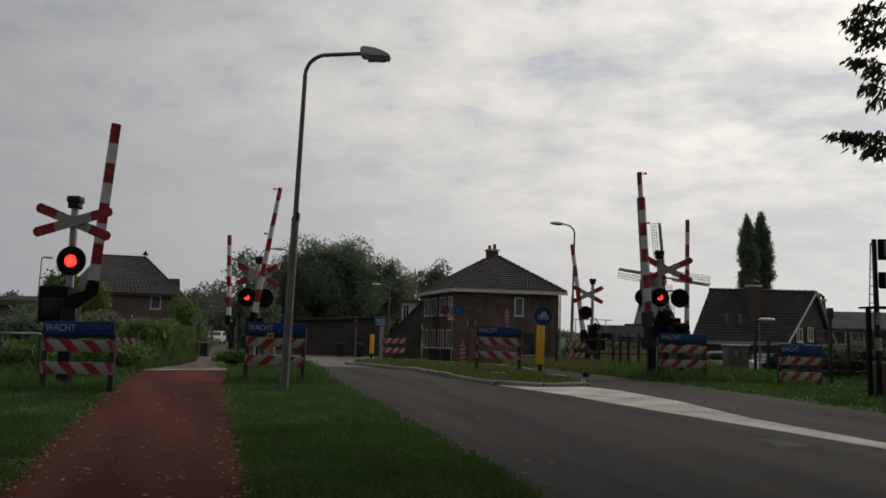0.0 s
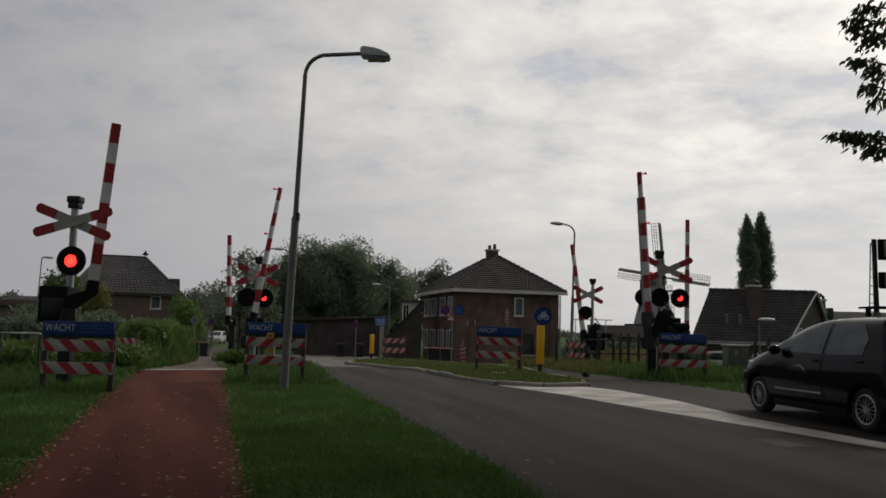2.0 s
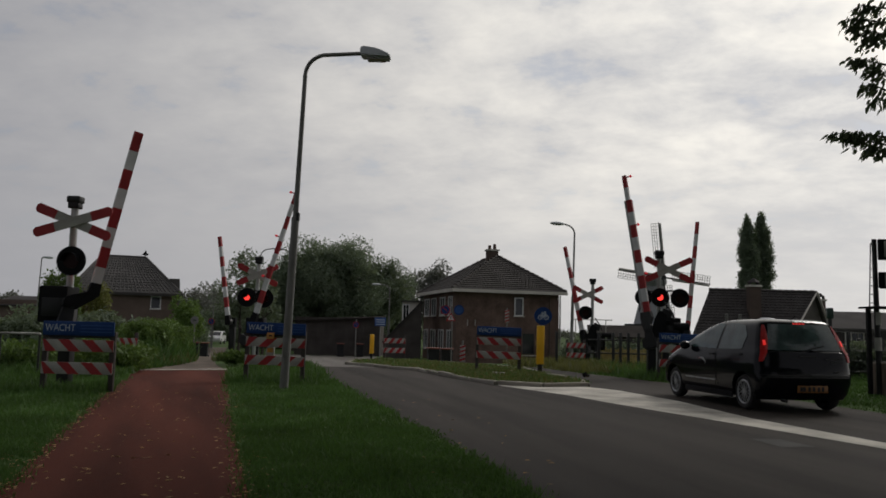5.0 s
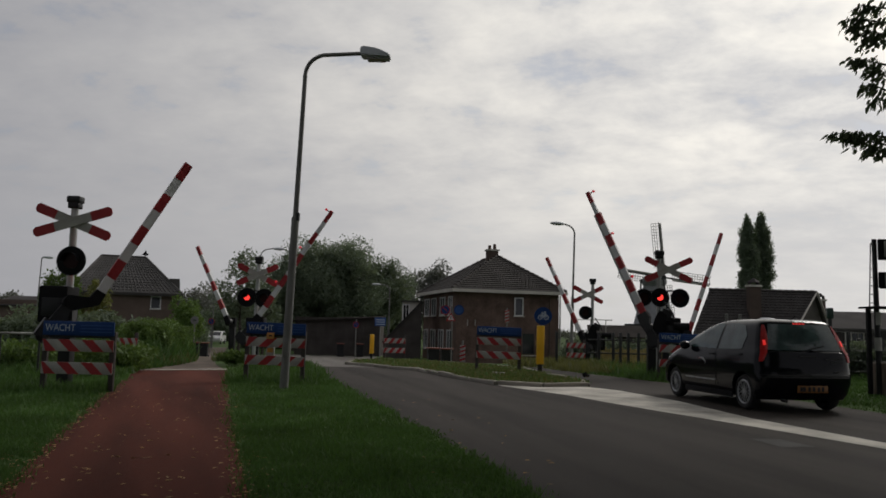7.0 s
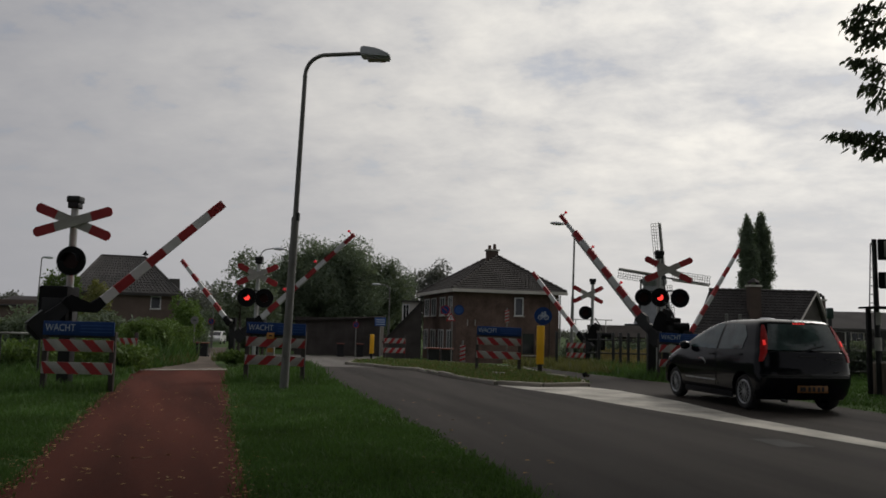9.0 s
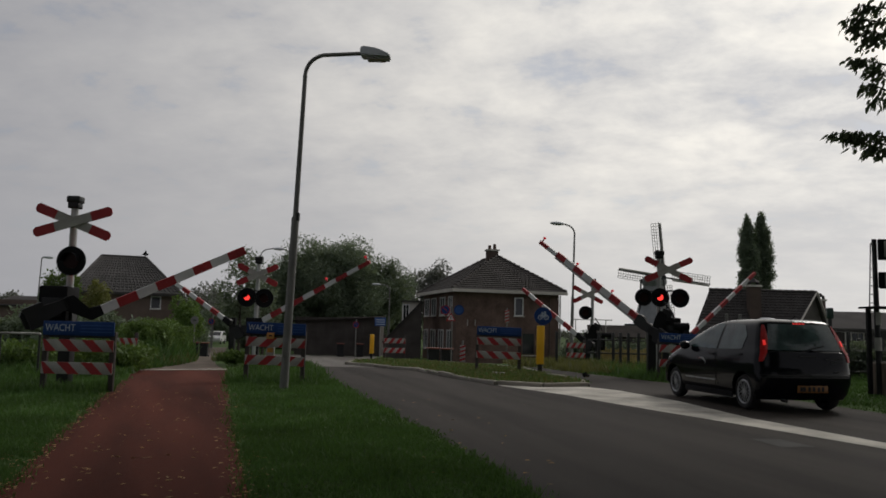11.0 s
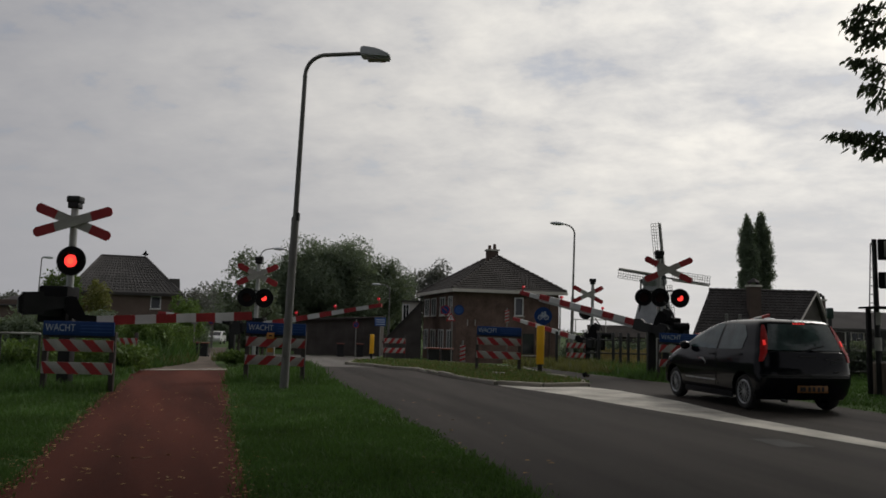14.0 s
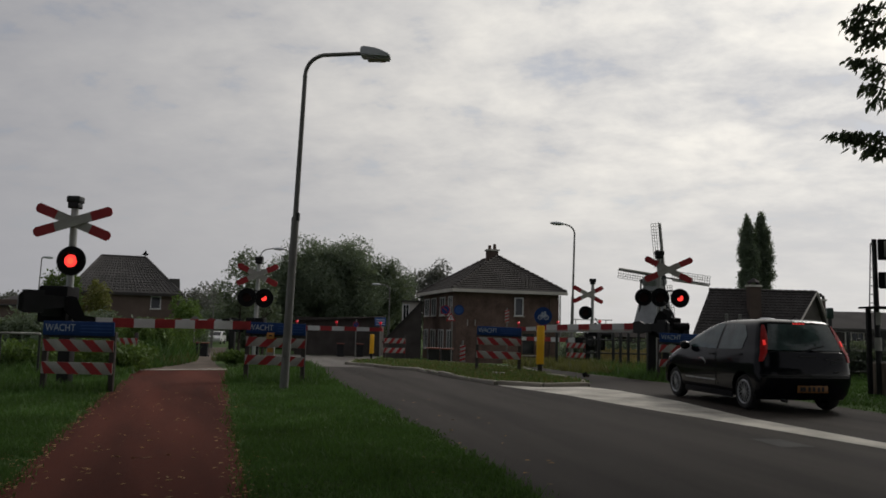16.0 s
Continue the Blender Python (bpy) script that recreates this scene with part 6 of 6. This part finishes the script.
def hatchback():
    th = thing("hatchback_car", "black five-door hatchback braking before the closed crossing", "car")
    bm = bmesh.new()
    rings = [[bm.verts.new((x, y, z)) for x, y in level_outline(*rest)] for z, *rest in CAR_LEVELS]
    n = len(rings[0])
    for a, b in zip(rings, rings[1:]):
        for k in range(n):
            bm.faces.new((a[k], a[(k + 1) % n], b[(k + 1) % n], b[k]))
    bm.faces.new(rings[0][::-1])
    bm.faces.new(rings[-1])
    bmesh.ops.recalc_face_normals(bm, faces=bm.faces)
    body = part("body", bm, CAR_BLACK, th, "glossy black car body")
    cut = bmesh.new()
    for x in (0.0, 2.46):
        for s in (1, -1):
            rod((x, s * 0.50, 0.30), (x, s * 1.0, 0.30), 0.325, n=40, bm=cut)
    tool = part("arch_cutter", cut, CAR_BLACK)
    md = body.modifiers.new("arches", "BOOLEAN")
    md.operation, md.object, md.solver = "DIFFERENCE", tool, "EXACT"
    cut_mesh = bpy.data.meshes.new_from_object(body.evaluated_get(bpy.context.evaluated_depsgraph_get()))
    body.modifiers.clear()
    body.data = cut_mesh
    cut_mesh.materials.clear()
    cut_mesh.materials.append(CAR_BLACK)
    cut_mesh.set_sharp_from_angle(angle=radians(38))
    bpy.data.objects.remove(tool)

    def side_panel(name, outline, material, off, parent, sides=(1, -1), label="", thick=0.006, steps=5):
        for s in sides:
            b = bmesh.new()
            pts = []
            for i in range(len(outline)):
                p, q = outline[i], outline[(i + 1) % len(outline)]
                for k in range(steps):
                    pts.append((p[0] + (q[0] - p[0]) * k / steps, p[1] + (q[1] - p[1]) * k / steps))
            cx, cz = sum(p[0] for p in pts) / len(pts), sum(p[1] for p in pts) / len(pts)
            rows = []
            for g in (1.0, 0.66, 0.33):
                rows.append([b.verts.new((cx + (x - cx) * g, s * (side_y(cx + (x - cx) * g, cz + (z - cz) * g) + off), cz + (z - cz) * g)) for x, z in pts])
            c = b.verts.new((cx, s * (side_y(cx, cz) + off), cz))
            for a, d in zip(rows, rows[1:]):
                for k in range(len(pts)):
                    b.faces.new((a[k], a[(k + 1) % len(pts)], d[(k + 1) % len(pts)], d[k]))
            for k in range(len(pts)):
                b.faces.new((rows[-1][k], rows[-1][(k + 1) % len(pts)], c))
            bmesh.ops.recalc_face_normals(b, faces=b.faces)
            part(name, b, material, parent, label)

    def side_y(x, z):
        xf, xr, w, cf, cr = car_side(z)
        pts = level_outline(xf, xr, w, cf, cr, 24)[:48]
        xs = [p[0] for p in pts][::-1]
        ys = [p[1] for p in pts][::-1]
        return float(np.interp(x, xs, ys))

    def rear_x(y, z):
        xf, xr, w, cf, cr = car_side(z)
        pts = level_outline(xf, xr, w, cf, cr, 24)[24:48]
        return float(np.interp(abs(y), [p[1] for p in pts][::-1], [p[0] for p in pts][::-1]))

    def rear_panel(name, outline, material, off, parent, label="", nx=10, nz=4):
        """outline: lower and upper rows (y0, y1, z0, Y0, Y1, z1)."""
        y0, y1, z0, Y0, Y1, z1 = outline
        b = bmesh.new()
        g = []
        for j in range(nz + 1):
            t = j / nz
            a, c, z = y0 + (Y0 - y0) * t, y1 + (Y1 - y1) * t, z0 + (z1 - z0) * t
            g.append([b.verts.new((rear_x(a + (c - a) * i / nx, z) - off, a + (c - a) * i / nx, z)) for i in range(nx + 1)])
        for j in range(nz):
            for i in range(nx):
                b.faces.new((g[j][i], g[j][i + 1], g[j + 1][i + 1], g[j + 1][i]))
        bmesh.ops.recalc_face_normals(b, faces=b.faces)
        return part(name, b, material, parent, label)

    side_panel("side_window", [(1.98, 0.99), (0.84, 0.965), (0.77, 1.405), (1.18, 1.40), (1.62, 1.26)], CAR_GLASS, 0.008, body, label="dark side window glass")
    side_panel("side_window", [(0.77, 0.965), (0.02, 0.985), (-0.04, 1.20), (0.10, 1.37), (0.34, 1.405), (0.70, 1.405)], CAR_GLASS, 0.008, body, label="dark side window glass")
    rear_panel("rear_window", (-0.66, 0.66, 0.985, -0.53, 0.53, 1.395), CAR_GLASS, 0.008, body, "dark heated rear window")
    for k in range(4):
        rear_panel("high_brake_light", (-0.10 + 0.055 * k, -0.06 + 0.055 * k, 1.398, -0.10 + 0.055 * k, -0.06 + 0.055 * k, 1.415), BRAKE_RED, 0.014, body, "lit red high brake light", 2, 1)
    rear_panel("bumper_strip", (-0.80, 0.80, 0.55, -0.80, 0.80, 0.60), RUBBER, 0.012, body, "dark bumper strip", 16, 1)
    for s in (1, -1):
        # tall tail lights that climb the rear pillars
        b = bmesh.new()
        rows = []
        for j in range(9):
            t = j / 8
            z = 0.80 + 0.58 * t
            wid = 0.022 + 0.072 * math.sin(math.pi * 0.93 * (1 - t)) ** 0.8
            xf, xr, w, cf, cr = car_side(z)
            y1 = w * (0.955 - 0.02 * t)
            ring = []
            for i in range(5):
                y = y1 - wid * i / 4
                ring.append(b.verts.new((rear_x(y, z) - 0.012 - 0.008 * math.sin(math.pi * i / 4), s * (y + (0.012 if i == 0 else 0)), z)))
            rows.append(ring)
        for a, d in zip(rows, rows[1:]):
            for i in range(4):
                b.faces.new((a[i], a[i + 1], d[i + 1], d[i]))
        bmesh.ops.recalc_face_normals(b, faces=b.faces)
        part("tail_light", b, TAIL_RED, body, "tall red tail light, lit")
        rear_panel("brake_light", (s * 0.66, s * 0.70, 1.06, s * 0.655, s * 0.69, 1.14), BRAKE_RED, 0.026, body, "lit brake light", 3, 2)
        b = bmesh.new()
        bmesh.ops.create_uvsphere(b, u_segments=14, v_segments=8, radius=1, matrix=Matrix.Translation((1.82, s * 0.90, 1.00)) @ Matrix.Diagonal((0.07, 0.10, 0.075, 1)))
        part("wing_mirror", b, CAR_BLACK, body, "black wing mirror")
        # wheels and arches
        for x in (0.0, 2.46):
            wh = part("wheel", disc(0.20, 0.06, (0, -0.03, 0), 28, axis=(0, 1, 0)), BLACK_MATT, th, "wheel with spoked alloy rim")
            wh.matrix_basis = pose(x, s * 0.70, 0.29)
            ty = tube([(0.235 * math.cos(a), 0, 0.235 * math.sin(a)) for a in [2 * math.pi * k / 32 for k in range(33)]], 0.055, 10)
            for v in ty.verts:
                v.co.y *= 1.65
            part("tyre", ty, RUBBER, wh, "black rubber tyre")
            part("rim", tube([(0.185 * math.cos(a), s * 0.075, 0.185 * math.sin(a)) for a in [2 * math.pi * k / 32 for k in range(33)]], 0.014, 6), ALLOY, wh, "bright alloy rim")
            sp = bmesh.new()
            for k in range(8):
                a = 2 * math.pi * k / 8
                for da in (-0.20, 0.20):
                    rod((0.03 * math.cos(a), s * 0.07, 0.03 * math.sin(a)), (0.185 * math.cos(a + da), s * 0.07, 0.185 * math.sin(a + da)), 0.0065, n=6, bm=sp)
            disc(0.045, 0.02, (0, s * 0.06, 0), 14, sp, (0, s, 0))
            part("spokes", sp, ALLOY, wh, "alloy spokes")
        for x0, x1, z in ((0.90, 1.05, 0.86), (-0.02, 0.13, 0.88)):
            part("door_handle", box((x1 - x0, 0.02, 0.03), ((x0 + x1) / 2, s * (side_y(x0, z) + 0.008), z), bevel=0.006), CAR_BLACK, body)
        part("door_gap", box((0.008, 0.006, 0.60), (0.83, s * (side_y(0.83, 0.6) + 0.001), 0.34)), BLACK_MATT, body)
        part("sill", box((1.7, 0.03, 0.10), (1.2, s * 0.775, 0.17), bevel=0.01), BLACK_MATT, body)
    for x0, x1 in ((1.95, 1.62), (1.60, 1.12), (1.10, 0.84)):
        xm = (x0 + x1) / 2
        part("writing_bar", box((x0 - x1, 0.004, 0.022), (xm, side_y(xm, 0.43) + 0.006, 0.42)), POST_GREY, body, "pale line of small lettering")
    part("door_emblem", prism([(1.62, 0.66), (1.50, 0.78), (1.30, 0.78), (1.42, 0.72), (1.22, 0.70), (1.40, 0.68)], 0.815, 0.823, axis="y"), RED, body, "small red and white emblem")
    part("door_emblem", prism([(1.46, 0.795), (1.28, 0.80), (1.20, 0.74), (1.19, 0.68), (1.235, 0.735), (1.30, 0.775)], 0.817, 0.825, axis="y"), POST_GREY, body, "pale curved emblem")
    for y0, y1, z in ((-0.30, -0.62, 0.84), (-0.40, -0.60, 0.785), (-0.44, -0.52, 0.64)):
        rear_panel("writing_bar", (y1, y0, z, y1, y0, z + 0.022), DARK_STEEL, 0.010, body, "dim hatch lettering", 6, 1)
    rear_panel("hatch_handle", (-0.16, 0.16, 0.875, -0.13, 0.13, 0.905), DARK_STEEL, 0.012, body, "curved dull metal hatch handle", 10, 1)
    part("exhaust", rod((-0.50, 0.42, 0.20), (-0.62, 0.42, 0.19), 0.028, n=12), DARK_STEEL, body)
    pl = part("number_plate", box((0.02, 0.52, 0.11), (rear_x(0, 0.44) - 0.008, -0.03, 0.325), bevel=0.004), PLATE_YELLOW, body, "yellow number plate")
    for i, yy in enumerate((-0.17, -0.10, -0.015, 0.06, 0.15, 0.2)):
        part("plate_bar", box((0.004, 0.045, 0.07), (rear_x(0, 0.44) - 0.019, yy - 0.03, 0.345)), BLACK, pl)
    part("wiper", rod((rear_x(0, 0.98) - 0.02, 0.0, 0.99), (rear_x(0.3, 1.05) - 0.02, -0.32, 1.06), 0.008), BLACK_MATT, body)
    part("aerial", rod((-0.1, 0, 1.46), (-0.25, 0, 1.54), 0.006), BLACK_MATT, body)
    return th


CAR = hatchback()
CAR_HEAD = (5.735, 13.337, 0.16545)


# ---- movement ----
def motions():
    # booms: degrees above level
    phi = {"A": [(0, 85.75), (4.15, 85.75), (4.5, 83.4), (5.0, 78.6), (5.5, 73.9), (6.0, 69.3), (6.5, 64.75), (7, 60.25), (7.5, 56), (8, 51.5), (8.5, 47.25), (9, 43.25), (10, 34.8), (11.3, 23.4), (12, 17.6), (12.5, 13.6), (13.2, 8.5), (13.6, 5.8), (14.0, 3.3), (14.4, 0.7), (14.6, 0), (16, 0)],
           "C": [(0, 79.75), (4.15, 79.75), (4.5, 77.2), (5.0, 71.9), (5.5, 66.9), (6.0, 62.0), (6.5, 57.5), (7, 53.75), (7.5, 50.0), (8, 46.0), (8.5, 42.9), (9, 40.0), (10, 33.5), (11.5, 24.1), (12.5, 18.25), (13.5, 12.2), (14.5, 6.5), (15.0, 3.2), (15.5, 0.8), (15.7, 0), (16, 0)],
           "D": [(0, 86.5), (4.15, 86.5), (4.5, 84.6), (5.0, 80.3), (5.5, 76.0), (6.0, 71.9), (6.5, 68.0), (7, 64.0), (7.5, 60.4), (8, 56.5), (8.5, 52.8), (9, 49.5), (10, 42.5), (11.5, 32.0), (12, 28.2), (12.5, 24.5), (13.5, 17.0), (14.5, 9.5), (15.0, 5.3), (15.5, 1.2), (15.8, -1.2), (16, -1.6)],
           "E": [(0, 80.5), (4.15, 80.5), (4.5, 78.8), (5.0, 75.0), (5.5, 71.1), (6.0, 67.3), (6.5, 63.5), (7, 59.75), (7.5, 56.25), (8, 52.75), (9, 45.75), (10, 39.2), (11.5, 29.3), (12.5, 22.75), (13.5, 15.8), (14.5, 9.0), (15.0, 5.2), (15.5, 1.6), (15.8, 0), (16, 0)],
           "F": [(0, 89), (4.15, 89), (4.5, 87.0), (5.0, 82.5), (5.5, 78.1), (6.0, 74.0), (6.5, 70.0), (7, 66.0), (7.5, 62.25), (8, 58.75), (9, 52.0), (10, 44.2), (11.5, 32.4), (12.5, 24.5), (13.5, 16.8), (14.5, 9.0), (15.5, 1.2), (15.8, 0), (16, 0)],
           "B": [(0, 87.5), (4.15, 87.5), (4.5, 84.6), (5.0, 79.5), (5.5, 74.4), (6.0, 69.6), (6.5, 64.75), (7, 60.75), (7.5, 56.75), (8, 52.6), (8.5, 49.0), (9, 45.5), (10, 37.8), (11.5, 25.8), (12.5, 17.6), (13.5, 9.2), (14, 5.0), (14.5, 1.4), (14.8, 0), (16, 0)]}
    for arm, z, yaw, key in ARMS:
        walk(arm, [(t, Matrix.Translation((0, 0, z)) @ Matrix.Rotation(radians(yaw), 4, "Z") @ Matrix.Rotation(radians(-a), 4, "Y")) for t, a in phi[key]])
    # lamps flash in turn
    on, p = 0.635 - 2 * 0.657, 0.657
    for el, (x, y, z), phase in LAMPS:
        lit, dark = Matrix.Translation((x, y, z)), Matrix.Translation((x, y + 0.06, z))
        rows = []
        t0 = on + (0.023 if phase < 2 else 0) + (0.395 * p if phase == 1 else 0)
        share = {0: 0.395, 1: 0.605}.get(phase, 0.5)
        is_lit = lambda t: ((t - t0) % p) < p * share
        last = is_lit(0)
        rows.append((0, lit if last else dark))
        for i in range(1, 16 * FPS + 1):
            now = is_lit(i / FPS)
            if now != last:
                rows += [((i - 1) / FPS, lit if last else dark), (i / FPS, lit if now else dark)]
                last = now
        rows.append((16, lit if last else dark))
        seen = {}
        for t, mm in rows:
            seen[round(t * FPS)] = (t, mm)
        walk(el, [seen[k] for k in sorted(seen)])
    # the car rolls up and stops
    cx, cy, yaw = CAR_HEAD
    way = [(0, -9.7), (0.5, -7.7), (1.1, -5.42), (1.3, -4.80), (1.7, -3.72), (2.0, -2.90), (2.5, -1.78), (3.0, -0.93), (3.5, -0.40), (4.0, -0.12), (4.5, -0.02), (5.0, 0), (16, 0)]
    rows = [(t, Matrix.Translation((cx - math.sin(yaw) * s, cy + math.cos(yaw) * s, 0.006)) @ Matrix.Rotation(yaw + math.pi / 2, 4, "Z")) for t, s in way]
    walk(CAR, rows)
    for wh in [o for o in CAR.children if o.name.startswith("wheel")]:
        base = wh.matrix_basis.copy()
        r, t, out = 0.29, 0.0, []
        while t < 5.01:
            s = float(np.interp(t, [w[0] for w in way], [w[1] for w in way]))
            out.append((t, base @ Matrix.Rotation(s / r, 4, "Y")))
            t += 0.1
        out.append((16, out[-1][1]))
        walk(wh, out)


motions()
